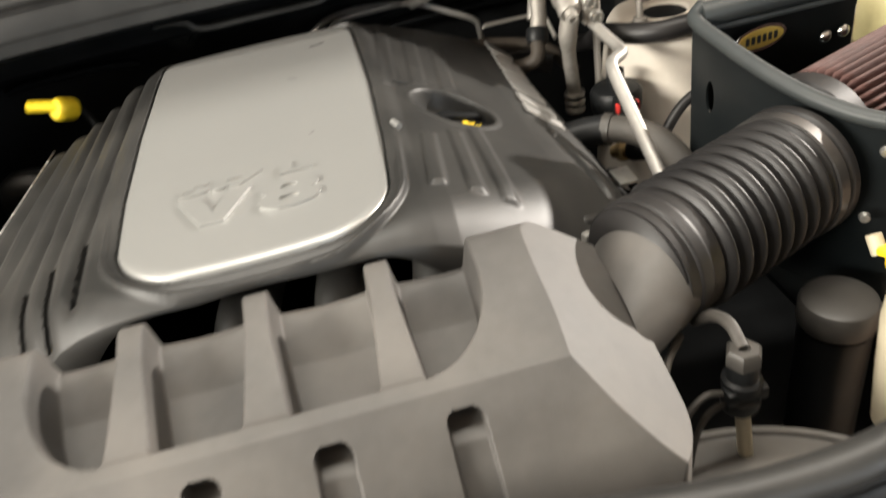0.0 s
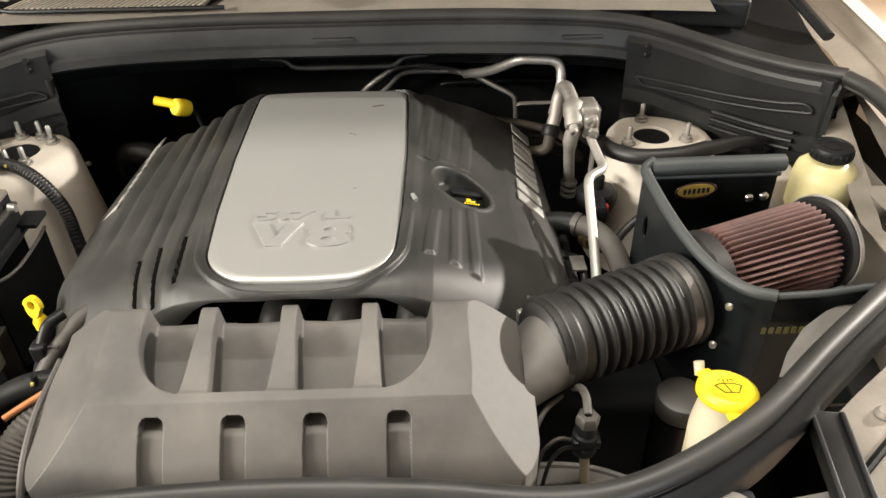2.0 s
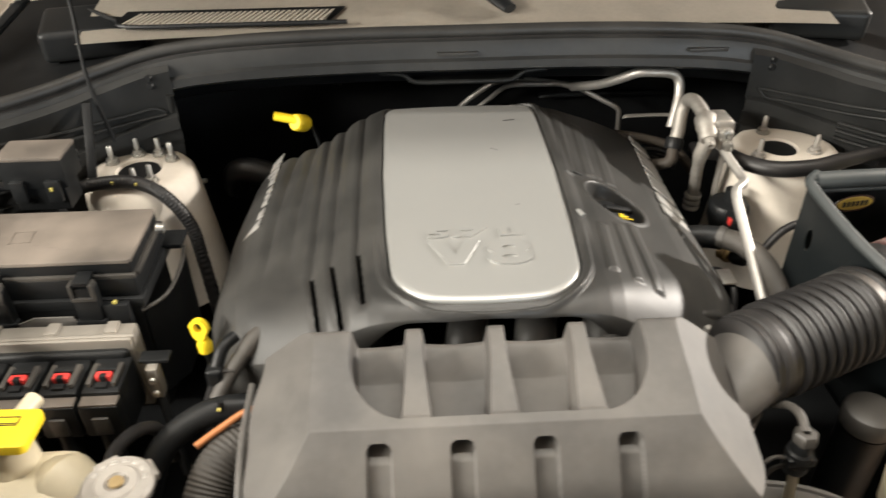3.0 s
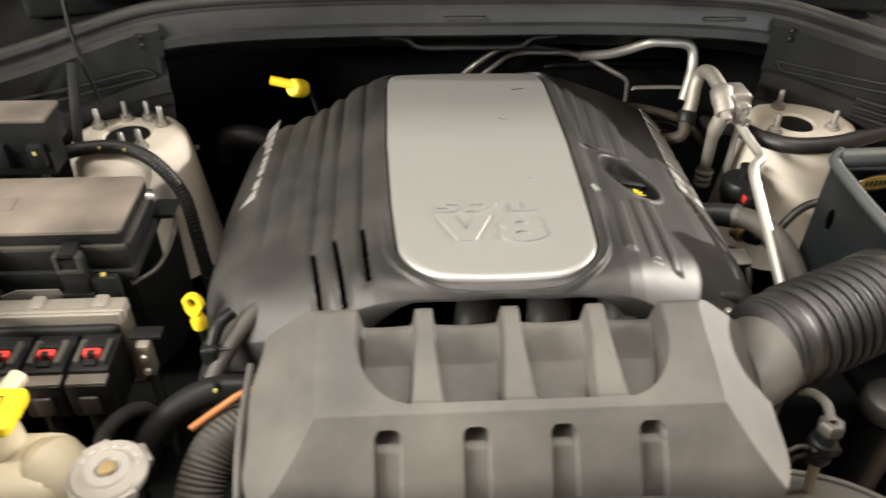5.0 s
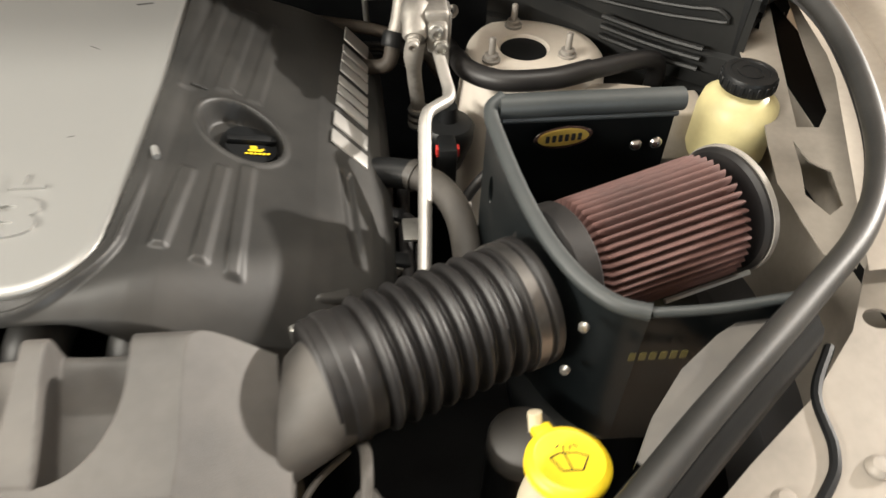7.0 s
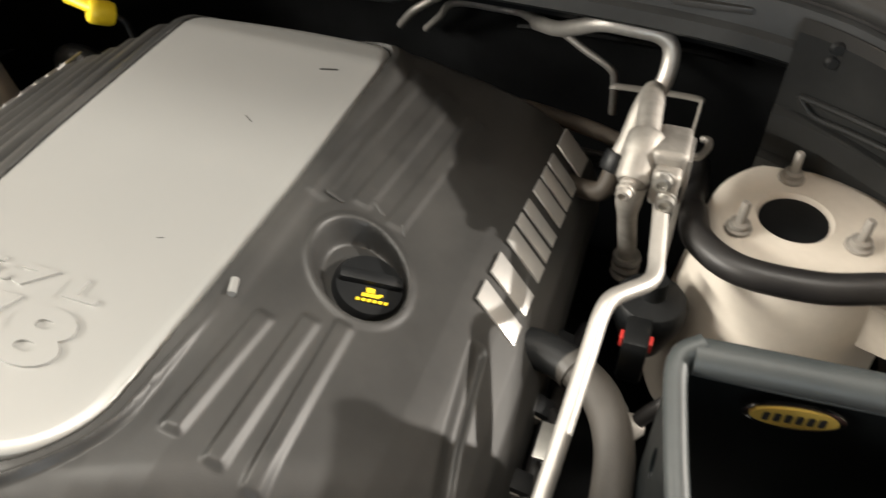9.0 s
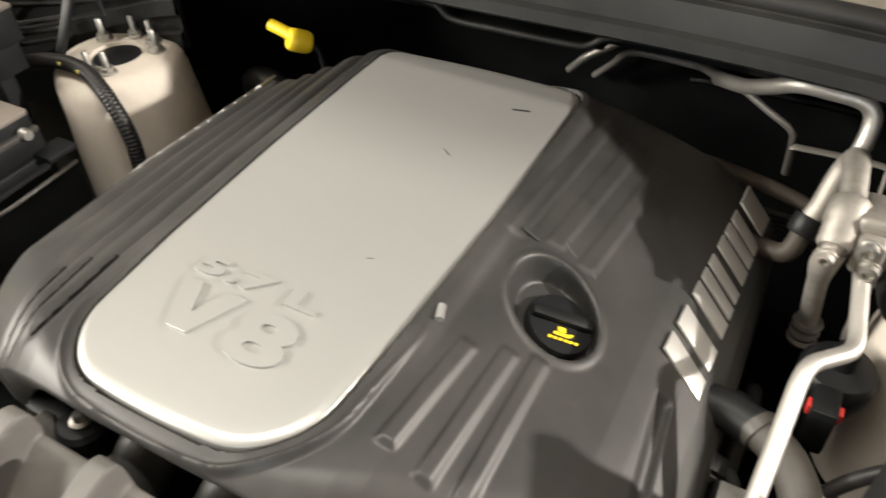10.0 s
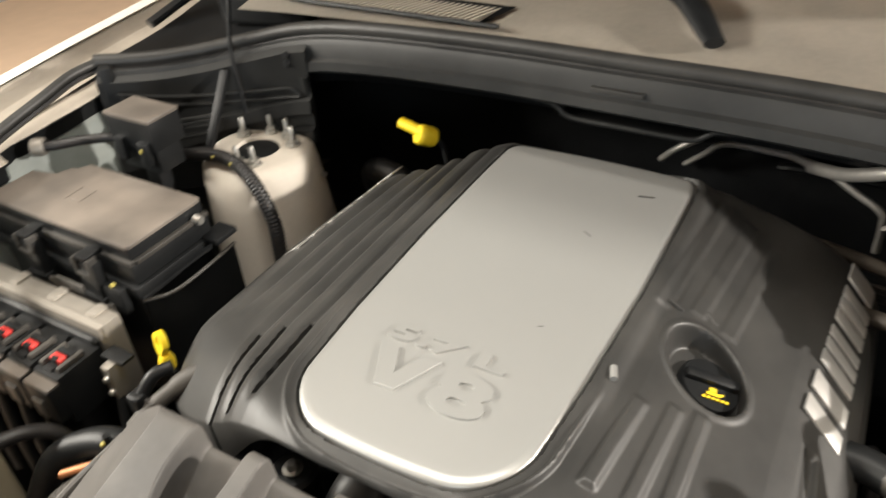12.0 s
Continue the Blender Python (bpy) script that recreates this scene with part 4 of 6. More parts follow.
def plenum_point(u, v):
    t = v * _len[-1]
    y, z = interp(t, _len, QY), interp(t, _len, QZ)
    xe = (2 * u - 1) * (0.2735 - 0.012 * smoothstep(0.40, 0.455, y) - 0.034 * smoothstep(0.945, 0.85, z))
    x = EX + xe
    # the ends are cut off by flat slanted planes
    y2, z2 = y, min(z, 0.951 - 0.80 * (abs(xe) - 0.2) + 0.30 * (y - 0.34))
    # U-shaped recess with three ribs, deepest at its front lip
    fy = 0.350
    q = min(1.0, max(0.0, (y - fy) / 0.075))
    hw = 0.100 + 0.060 * math.sqrt(max(0.0, 1 - (1 - q) ** 2))
    inside = smoothstep(hw + 0.002, hw - 0.006, abs(xe)) * smoothstep(fy, fy + 0.004, y)
    if inside > 0:
        rw = 0.0165 - 0.0068 * q
        rib = max(smoothstep(rw + 0.0030, rw - 0.0016, abs(xe - c)) for c in (-0.091, 0.0, 0.091))
        cell = ((xe + 0.0455) / 0.091) % 1.0 if abs(xe) < 0.137 else 0.5
        dep = interp(y, (0.35, 0.362, 0.42, 0.465), (0.034, 0.045, 0.040, 0.020))
        z2 -= inside * dep * (1 - 0.96 * rib) + inside * (1 - rib) * 0.004 * math.sin(math.pi * ((xe / 0.091) % 1.0)) * q
    # slots in the front face
    for c in (-0.130, -0.046, 0.038, 0.124):
        sx, sz = max(0.0, abs(xe - c) - 0.0060), max(0.0, z - 0.9345)
        sd = math.hypot(sx, sz)
        m = smoothstep(0.0066, 0.0054, sd) * smoothstep(0.866, 0.870, z)
        y2 += (0.0085 + 0.018 * smoothstep(0.9255, 0.9305, z)) * m
        z2 -= 0.004 * m
    return (x, y2, z2)


bm = sheet(plenum_point, 640, 260)
edges = [e for e in bm.edges if len(e.link_faces) == 1]
ret = bmesh.ops.extrude_edge_only(bm, edges=edges)
for v in [g for g in ret["geom"] if isinstance(g, bmesh.types.BMVert)]:
    v.co.z = min(v.co.z, 0.80)
part("shell", bm, PLENUM, plenum, sharp=88)
part("seam_flange", tube([(0.300, 0.415, 0.862), (0.276, 0.385, 0.872), (0.264, 0.368, 0.862), (0.262, 0.366, 0.835), (0.262, 0.372, 0.77)], 0.0032, 8, 6), PLENUM, plenum)
part("seam_flange", tube([(-0.292, 0.45, 0.91), (-0.292, 0.36, 0.90), (-0.288, 0.29, 0.86), (-0.285, 0.28, 0.78)], 0.004, 8, 6), PLENUM, plenum)


def neck_point(u, v):
    """Blends from the outer edge of the end facet into the round mouth of the hose."""
    a = 2 * math.pi * u
    root = Vector((0.250, 0.430 + 0.060 * math.cos(a), 0.892 + 0.036 * math.sin(a)))
    mouth = Vector((0.302, 0.459, 0.913)) + (Vector((-0.415, 0.91, 0)) * math.cos(a) + Vector((0, 0, 1)) * math.sin(a)) * 0.0535
    w = 0.55 * v + 0.45 * smoothstep(0.0, 1.0, v)
    return root.lerp(mouth, w)


part("neck", sheet(neck_point, 64, 32, wrap=True), PLENUM, plenum, "neck of the plenum")

# ---------------------------------------------------------------- corrugated intake hose
hose = thing("intake_hose", "black corrugated rubber intake hose between plenum and filter box", "hose")
ha, hb = Vector((0.278, 0.449, 0.912)), Vector((0.466, 0.530, 0.911))


def bellows_r(t):
    if t < 0.20:
        return 0.0535 + 0.004 * smoothstep(0.05, 0.07, t) - 0.002 * smoothstep(0.12, 0.135, t)
    if t > 0.86:
        return 0.0585 + 0.003 * smoothstep(0.95, 0.965, t)
    wave = 0.5 - 0.5 * math.cos((t - 0.20) / 0.66 * 2 * math.pi * 8.0)
    return 0.0505 + 0.0095 * wave ** 0.7


part("bellows", tube([ha.lerp(hb, k / 160) for k in range(161)], bellows_r, 40, 1, smooth=False), RUBBER, hose, sharp=180)
dirh = (hb - ha).normalized()
for t, w, r in ((0.035, 0.010, 0.0545), (0.905, 0.011, 0.0600)):
    p = ha.lerp(hb, t)
    clamp = part("clamp", lathe([(r - 0.002, -w / 2), (r + 0.001, -w / 2), (r + 0.001, w / 2), (r - 0.002, w / 2), (r - 0.002, -w / 2)], 48, aim(p, p + dirh)), CLAMPBAND if t > 0.5 else RUBBER, hose, "dark steel band clamp" if t > 0.5 else "")
    part("screw", block(-0.004, 0.004, -0.009, 0.009, 0, 0.008, 0.002, 2, aim(p, p + dirh) @ pose(r, 0, -0.004, 0, 90, 0)), ZINC, clamp, "steel clamp screw")

# ---------------------------------------------------------------- filter box (open-topped heat shield)
shield = thing("filter_box", "open black steel heat shield box with a gold badge", "filter box")


def wall_between(pts, bottom, thick):
    """An upright wall along (x, y, top z) points."""
    bm = bmesh.new()
    rows = []
    for x, y, z in pts:
        rows.append([bm.verts.new((x, y, z)), bm.verts.new((x, y, bottom))])
    for a, b in zip(rows, rows[1:]):
        bm.faces.new((a[0], a[1], b[1], b[0]))
    bmesh.ops.solidify(bm, geom=bm.faces[:], thickness=thick)
    return bm


BACK = [(0.448, 0.690, 1.008), (0.462, 0.702, 1.016), (0.52, 0.708, 1.014), (0.60, 0.716, 1.010), (0.652, 0.722, 1.007)]
LEFT = [(0.448, 0.690, 1.008), (0.453, 0.65, 0.998), (0.466, 0.59, 0.984), (0.482, 0.54, 0.974), (0.502, 0.50, 0.968), (0.525, 0.473, 0.967), (0.55, 0.460, 0.969)]
FRONT = [(0.55, 0.460, 0.969), (0.60, 0.455, 0.976), (0.665, 0.456, 0.985)]
part("back_panel", wall_between(BACK, 0.78, 0.003), BOXMETAL, shield)
run = spline(LEFT, 6)
span = [0.0]
for a, b in zip(run, run[1:]):
    span.append(span[-1] + math.hypot(b.x - a.x, b.y - a.y))
hole = [(0.033 + 0.0065 * math.cos(t), 0.936 + 0.0175 * math.sin(t)) for t in np.linspace(0, 6.283, 20, endpoint=False)]
part("side_panel", holed([(t, p.z) for t, p in zip(span, run)] + [(t, 0.78) for t in span[::-1]], [hole], 0.003, lambda t, z: (interp(t, span, [p.x for p in run]), interp(t, span, [p.y for p in run]), z)), BOXMETAL, shield)
part("front_panel", wall_between(FRONT, 0.78, 0.003), BOXMETAL, shield)
part("floor_panel", block(0.46, 0.70, 0.46, 0.72, 0.775, 0.782, 0.001), BOXMETAL, shield)
part("edge_trim", tube(LEFT[::-1] + BACK[1:2], 0.0075, 12, 6), TRIM, shield, "rubber edge trim")
part("edge_trim", tube(FRONT, 0.0045, 10, 6), TRIM, shield, "rubber edge trim")
part("roll_edge", tube([(0.456, 0.697, 1.008), (0.52, 0.703, 1.006), (0.60, 0.711, 1.002), (0.652, 0.717, 0.999)], 0.0125, 16, 6, squash=1.0), TRIM, shield, "thick rubber bulb on the upper edge")
part("edge_line", tube([(0.462, 0.700, 0.990), (0.52, 0.7045, 0.988), (0.60, 0.7125, 0.984), (0.652, 0.718, 0.981)], 0.004, 8, 6), TRIM, shield)
badge_m = Matrix.Translation((0.528, 0.7035, 0.966)) @ pose(0, 0, 0, 90, 0, 8)
bd = part("badge", prism([(0.0325 * math.cos(a) , 0.0138 * math.sin(a)) for a in np.linspace(0, 2 * math.pi, 40, endpoint=False)], 0.003, 0.001, badge_m), CHROME, shield, "oval gold badge with a bright rim")
part("badge_face", prism([(0.028 * math.cos(a), 0.0102 * math.sin(a)) for a in np.linspace(0, 2 * math.pi, 40, endpoint=False)], 0.001, 0, badge_m @ Matrix.Translation((0, 0, 0.003))), GOLD, bd)
for k in range(6):
    part("badge_bar", prism(rounded(-0.0021, 0.0021, -0.0042, 0.0042, 0.001, 2), 0.0008, 0, badge_m @ Matrix.Translation((-0.0175 + 0.007 * k, 0, 0.004))), INK, bd)
for x in (0.614, 0.637):
    m = Matrix.Translation((x, 0.7145 + (x - 0.614) * 0.12, 0.943)) @ pose(0, 0, 0, 90, 0, 8)
    part("dome_bolt", lathe([(0, 0.006), (0.003, 0.0055), (0.0065, 0.003), (0.0075, 0), (0, -0.001)], 16, m), CHROME, shield)
for k in range(6):
    part("print", prism(rounded(-0.003, 0.003, -0.005, 0.005, 0.001, 2), 0.0006, 0, Matrix.Translation((0.540 + 0.009 * k, 0.4495, 0.925)) @ pose(0, 0, 0, 90, 0, 0)), DULLGOLD, shield, "faded yellow print")
for p in ((0.497, 0.461, 0.955), (0.492, 0.466, 0.89)):
    part("bolt", lathe([(0, 0.005), (0.004, 0.004), (0.005, 0), (0, -0.001)], 12, Matrix.Translation(p) @ pose(0, 0, 0, 90, 0, -30)), ZINC, shield)

# filter: pleated cone between two caps
filt = thing("air_filter", "cylindrical pleated air filter of red-brown gauze with black end caps", "air filter")
fa, fb = Vector((0.495, 0.562, 0.917)), Vector((0.692, 0.638, 0.913))
FD = (fb - fa).normalized()
FL = (fb - fa).length


def pleats(u, v):
    a = 2 * math.pi * u
    t = 0.06 + 0.88 * v
    r = (0.060 + 0.006 * t) - 0.010 * (0.5 + 0.5 * math.cos(a * 44)) ** 1.5
    if v in (0, 1):
        r = 0.03
    return tuple(aim(fa, fb) @ Vector((r * math.cos(a), r * math.sin(a), FL * t)))


part("gauze", sheet(pleats, 44 * 8, 14, wrap=True), FILTER, filt, sharp=80)
for t0, t1, r, nm in ((-0.05, 0.08, 0.0625, "base_cap"), (0.965, 1.03, 0.0675, "end_cap")):
    part(nm, lathe([(0, FL * t0), (r - 0.004, FL * t0), (r, FL * t0 + 0.004), (r, FL * t1 - 0.003), (r - 0.003, FL * t1), (0, FL * t1)], 48, aim(fa, fb)), RUBBER, filt)
part("rim", lathe([(0.064, FL * 1.0), (0.0692, FL * 1.0), (0.0692, FL * 1.028), (0.064, FL * 1.028), (0.064, FL * 1.0)], 48, aim(fa, fb)), CAPGREY, filt, "thin bright rim")
part("end_face", lathe([(0, FL * 1.03), (0.060, FL * 1.03), (0.060, FL * 1.036), (0.05, FL * 1.042), (0, FL * 1.042)], 40, aim(fa, fb)), RUBBER, filt)
part("base_neck", tube([fa - FD * 0.02, fa + FD * 0.02], 0.045, 28, 2), RUBBER, filt)
part("joint_strip", tube([fa + FD * 0.10 + Vector((0.02, -0.055, -0.032)), fb - FD * 0.012 + Vector((0.0255, -0.058, -0.030))], 0.003, 6, 4), PLATE, filt, "pale seam strip")

# ---------------------------------------------------------------- power steering reservoir
ps = thing("steering_reservoir", "yellowed plastic fluid reservoir with a black screw cap", "reservoir")
PSX, PSY = 0.752, 0.775
PS = Matrix.Translation((PSX, PSY, 0.985)) @ Matrix.Scale(0.82, 4) @ Matrix.Translation((0, 0, -0.985))
part("tank", lathe([(0, 0.86), (0.052, 0.86), (0.056, 0.87), (0.056, 0.93), (0.052, 0.95), (0.036, 0.965), (0.030, 0.968), (0.030, 0.975), (0, 0.975)], 36, PS), AMBERPL, ps)
part("tank_foot", block(PSX - 0.02, PSX + 0.02, PSY - 0.02, PSY + 0.02, 0.78, 0.89, 0.006), AMBERPL, ps)
pcap = lathe([(0, 0.972), (0.036, 0.972), (0.037, 0.974), (0.037, 0.990), (0.035, 0.994), (0.027, 0.995), (0.026, 0.9935), (0, 0.9935)], 40, PS)
pc = part("cap", pcap, BLACK, ps, "black ribbed screw cap")
for k in range(20):
    a = 2 * math.pi * k / 20
    part("ridge", block(-0.003, 0.003, 0.0355, 0.0388, 0.975, 0.989, 0.0008, 1, PS @ pose(0, 0, 0, 0, 0, math.degrees(a))), BLACK, pc)
part("cap_ring", lathe([(0.014, 0.993), (0.018, 0.993), (0.018, 0.9948), (0.014, 0.9948), (0.014, 0.993)], 28, PS), BLACK, pc)

# ---------------------------------------------------------------- screen wash bottle
wash = thing("washer_reservoir", "milky plastic washer bottle with a bright yellow flip cap", "reservoir")
WX, WY, WZ = 0.466, 0.357, 0.927
wm = Matrix.Translation((WX, WY, WZ)) @ pose(0, 0, 0, -8, 3, 0) @ Matrix.Scale(0.86, 4)
part("neck", lathe([(0, -0.17), (0.034, -0.17), (0.036, -0.12), (0.037, -0.06), (0.033, -0.03), (0.030, -0.015), (0.030, 0.0), (0, 0.0)], 32, wm), WHITEPL, wash)
wc = part("cap", lathe([(0, -0.012), (0.036, -0.012), (0.0385, -0.008), (0.0385, -0.001), (0.036, 0.003), (0.031, 0.005), (0.029, 0.0042), (0, 0.0045)], 40, wm), YELLOW, wash, "bright yellow cap with a black screen wash symbol")
part("lip", block(-0.013, 0.013, -0.047, -0.030, -0.014, -0.007, 0.003, 2, wm), YELLOW, wc)
part("hinge", block(-0.010, 0.010, 0.032, 0.048, -0.010, -0.002, 0.003, 2, wm @ pose(0, 0, 0, 0, 0, 20)), YELLOW, wc)
part("tab", tube([wm @ Vector((-0.018, 0.045, -0.012)), wm @ Vector((-0.020, 0.053, 0.004))], 0.006, 10, 3), WHITEPL, wash)


def strokes(paths, w, depth, m):
    """Thin printed lines as flat bars."""
    bms = []
    for (x0, y0), (x1, y1) in paths:
        d = Vector((x1 - x0, y1 - y0, 0))
        n = Vector((-d.y, d.x, 0)).normalized() * w / 2
        bms.append(prism([(x0 + n.x, y0 + n.y), (x0 - n.x, y0 - n.y), (x1 - n.x, y1 - n.y), (x1 + n.x, y1 + n.y)], depth))
    return xf(join(*bms), m)


fan = [((-0.017, 0.004), (-0.008, 0.008)), ((-0.008, 0.008), (0.008, 0.008)), ((0.008, 0.008), (0.017, 0.004)), ((0.017, 0.004), (0.009, -0.010)), ((0.009, -0.010), (-0.009, -0.010)), ((-0.009, -0.010), (-0.017, 0.004)), ((0, -0.010), (-0.004, 0.010)),
       ((-0.003, 0.012), (-0.003, 0.016)), ((0.003, 0.012), (0.003, 0.016)), ((-0.010, 0.014), (-0.006, 0.017)), ((0.010, 0.014), (0.006, 0.017))]
part("wash_symbol", strokes(fan, 0.0012, 0.0006, wm @ Matrix.Translation((0, -0.002, 0.0043))), INK, wc)

can = thing("canister", "matt black round canister beside the washer bottle", "canister")
part("body", lathe([(0, 0.45), (0.031, 0.45), (0.031, 0.806), (0, 0.806)], 32, Matrix.Translation((0.456, 0.435, 0))), BLACK, can)
part("lid", lathe([(0, 0.804), (0.0325, 0.804), (0.033, 0.806), (0.033, 0.824), (0.031, 0.829), (0.027, 0.831), (0, 0.832)], 40, Matrix.Translation((0.456, 0.435, 0.006))), BLACKDUST, can)

# ---------------------------------------------------------------- refrigerant pipes and block
ac = thing("refrigerant_line", "bare aluminium refrigerant pipes joined at a cast block", "pipe")
part("pipe", tube([(0.225, 1.205, 0.938), (0.262, 1.150, 0.965), (0.290, 1.118, 0.988), (0.318, 1.097, 1.008), (0.350, 1.092, 1.010), (0.380, 1.093, 1.006), (0.393, 1.090, 0.994), (0.394, 1.080, 0.972), (0.388, 1.066, 0.950), (0.378, 1.050, 0.92)], 0.0088, 16, 8), ALU, ac, "thick bright pipe bent over towards the engine")
part("pipe", tube([(0.00, 1.30, 0.85), (0.028, 1.287, 0.883), (0.060, 1.29, 0.905), (0.085, 1.285, 0.920), (0.13, 1.27, 0.930), (0.19, 1.235, 0.936), (0.235, 1.195, 0.942), (0.262, 1.150, 0.962)], 0.006, 10, 8), ALU, ac)
part("pipe", tube([(0.04, 1.30, 0.85), (0.070, 1.2825, 0.884), (0.102, 1.250, 0.924), (0.16, 1.238, 0.932), (0.228, 1.225, 0.932), (0.290, 1.213, 0.905), (0.322, 1.211, 0.887), (0.329, 1.212, 0.868), (0.332, 1.215, 0.82)], 0.005, 10, 8), ALU, ac)
part("hooked_pipe", tube([(0.392, 0.945, 0.990), (0.389, 0.975, 0.997), (0.388, 1.000, 0.996), (0.386, 1.018, 0.985), (0.380, 1.018, 0.965), (0.374, 1.002, 0.938), (0.366, 0.990, 0.915)], 0.0115, 16, 8), CAST, ac, "dull brown-grey pipe hooked over from the block")
part("collar", lathe([(0, -0.010), (0.0150, -0.010), (0.0160, -0.006), (0.0160, 0.006), (0.0145, 0.010), (0, 0.010)], 20, aim((0.3665, 0.991, 0.917), (0.360, 0.978, 0.895))), BLACK, ac, "black clamp on the hooked pipe")
part("stub", tube([(0.366, 0.990, 0.915), (0.358, 0.975, 0.892), (0.335, 0.985, 0.880), (0.30, 1.0, 0.876)], 0.0105, 14, 6), LOOM, ac, "brown-black rubber stub")
blk = part("block", join(block(0.400, 0.431, 0.915, 0.962, 0.957, 0.996, 0.007, 3), lathe([(0, 0), (0.0125, 0), (0.0150, 0.004), (0.0155, 0.022), (0.0175, 0.026), (0.0175, 0.046), (0.0145, 0.050), (0, 0.050)], 24, aim((0.388, 0.902, 0.968), (0.392, 0.945, 0.990))), block(0.404, 0.428, 0.900, 0.922, 0.948, 0.984, 0.006, 3)), CAST, ac, "rough cast connector block")
for p in ((0.414, 0.903, 0.978), (0.420, 0.900, 0.958)):
    part("bolt", lathe([(0, 0.0), (0.0095, 0.0), (0.0095, 0.002), (0.008, 0.003), (0.008, 0.009), (0.005, 0.010), (0.004, 0.006), (0, 0.006)], 18, Matrix.Translation(p) @ pose(0, 0, 0, 90, 0, 0)), ZINC, blk)
part("fitting", lathe([(0, 0), (0.0085, 0), (0.0085, 0.006), (0.0068, 0.007), (0.0068, 0.009), (0.0082, 0.010), (0.0082, 0.012), (0.0068, 0.013), (0.0068, 0.015), (0.0082, 0.016), (0.0082, 0.018), (0.0068, 0.019), (0.0068, 0.024), (0.004, 0.025), (0.004, 0.018), (0, 0.018)], 18, aim((0.3885, 0.905, 0.972), (0.384, 0.882, 0.968))), CAST, blk, "threaded valve fitting")
part("rail", tube([(0.330, 1.185, 0.878), (0.342, 1.183, 0.882), (0.430, 1.194, 0.876), (0.437, 1.186, 0.870), (0.434, 1.130, 0.855)], 0.0055, 10, 5, squash=0.5), CAPGREY, ac, "flat bare support rail")
part("bracket", tube([(0.430, 0.945, 0.975), (0.440, 0.958, 0.968), (0.447, 0.985, 0.960), (0.446, 0.996, 0.960), (0.440, 0.998, 0.958)], 0.0035, 8, 5), ALU, blk, "bent bracket tongue")
part("bracket", block(0.430, 0.434, 0.918, 0.955, 0.945, 0.990, 0.0015), ALU, blk, "thin bracket plate")
part("bracket", block(0.428, 0.434, 0.925, 0.940, 0.84, 0.945, 0.002), CAPGREY, blk, "narrow bracket leg")
part("drop_pipe", tube([(0.392, 0.915, 0.962), (0.388, 0.920, 0.935), (0.390, 0.928, 0.900), (0.394, 0.934, 0.865), (0.397, 0.939, 0.83)], lambda t: 0.0125 - 0.003 * smoothstep(0.25, 0.45, t), 16, 8), CAST, ac, "dull brown-grey pipe dropping from the block")
for k in range(3):
    part("coupling_ring", lathe([(0.010, -0.004), (0.0135, -0.004), (0.0150, 0.0), (0.0135, 0.004), (0.010, 0.004), (0.010, -0.004)], 20, Matrix.Translation((0.3965, 0.938, 0.842 - 0.011 * k))), ZINC, ac, "bright spring coupling ring")
part("pipe", tube([(0.4165, 0.905, 0.950), (0.4195, 0.885, 0.944), (0.4225, 0.855, 0.939), (0.4245, 0.832, 0.936), (0.420, 0.818, 0.936), (0.408, 0.803, 0.939), (0.396, 0.788, 0.941), (0.391, 0.772, 0.937), (0.389, 0.745, 0.926), (0.385, 0.685, 0.902), (0.380, 0.62, 0.876), (0.374, 0.55, 0.848)], 0.0072, 14, 8), ALU, ac, "thin bright pipe running down beside the engine cover")
psw = part("pressure_switch", lathe([(0, -0.06), (0.02, -0.06), (0.033, -0.02), (0.034, 0.0), (0.030, 0.006), (0.012, 0.010), (0.011, 0.03), (0, 0.03)], 24, Matrix.Translation((0.428, 0.862, 0.868))), BLACK, ac, "black round switch")
part("switch_plug", block(0.411, 0.434, 0.800, 0.834, 0.82, 0.876, 0.004), BLACK, psw)
for x in (0.4098, 0.4352):
    part("lock", block(x - 0.0015, x + 0.0015, 0.806, 0.816, 0.862, 0.874, 0.0005), RED, psw, "red lock tab")

hs = thing("heater_hose", "black rubber heater hose curving past the strut tower", "hose")
part("hose", tube([(0.70, 0.905, 0.88), (0.700, 0.900, 0.915), (0.690, 0.892, 0.937), (0.665, 0.882, 0.945), (0.62, 0.868, 0.945), (0.55, 0.852, 0.940), (0.49, 0.858, 0.935), (0.455, 0.89, 0.93), (0.445, 0.95, 0.915), (0.45, 1.02, 0.88), (0.45, 1.1, 0.85)], 0.012, 14, 8), RUBBER, hs)
part("foam_sleeve", tube([(0.60, 0.8635, 0.9438), (0.55, 0.852, 0.940), (0.49, 0.858, 0.935), (0.455, 0.89, 0.93), (0.447, 0.94, 0.9175)], 0.0134, 16, 12), RUBBER, hs, "smooth black foam sleeve")
hs2 = thing("heater_hose", "grey-black rubber hose curving down beside the filter box", "hose")
part("hose", tube([(0.30, 0.79, 0.852), (0.340, 0.779, 0.864), (0.375, 0.765, 0.870), (0.405, 0.742, 0.870), (0.424, 0.705, 0.862), (0.430, 0.66, 0.845), (0.428, 0.61, 0.82), (0.42, 0.57, 0.78)], 0.0165, 16, 8), HOSE, hs2)
part("sleeve", tube([(0.322, 0.784, 0.859), (0.350, 0.776, 0.866), (0.378, 0.764, 0.870)], 0.0180, 18, 6), BLACK, hs2, "black rubber sleeve over the hose end")
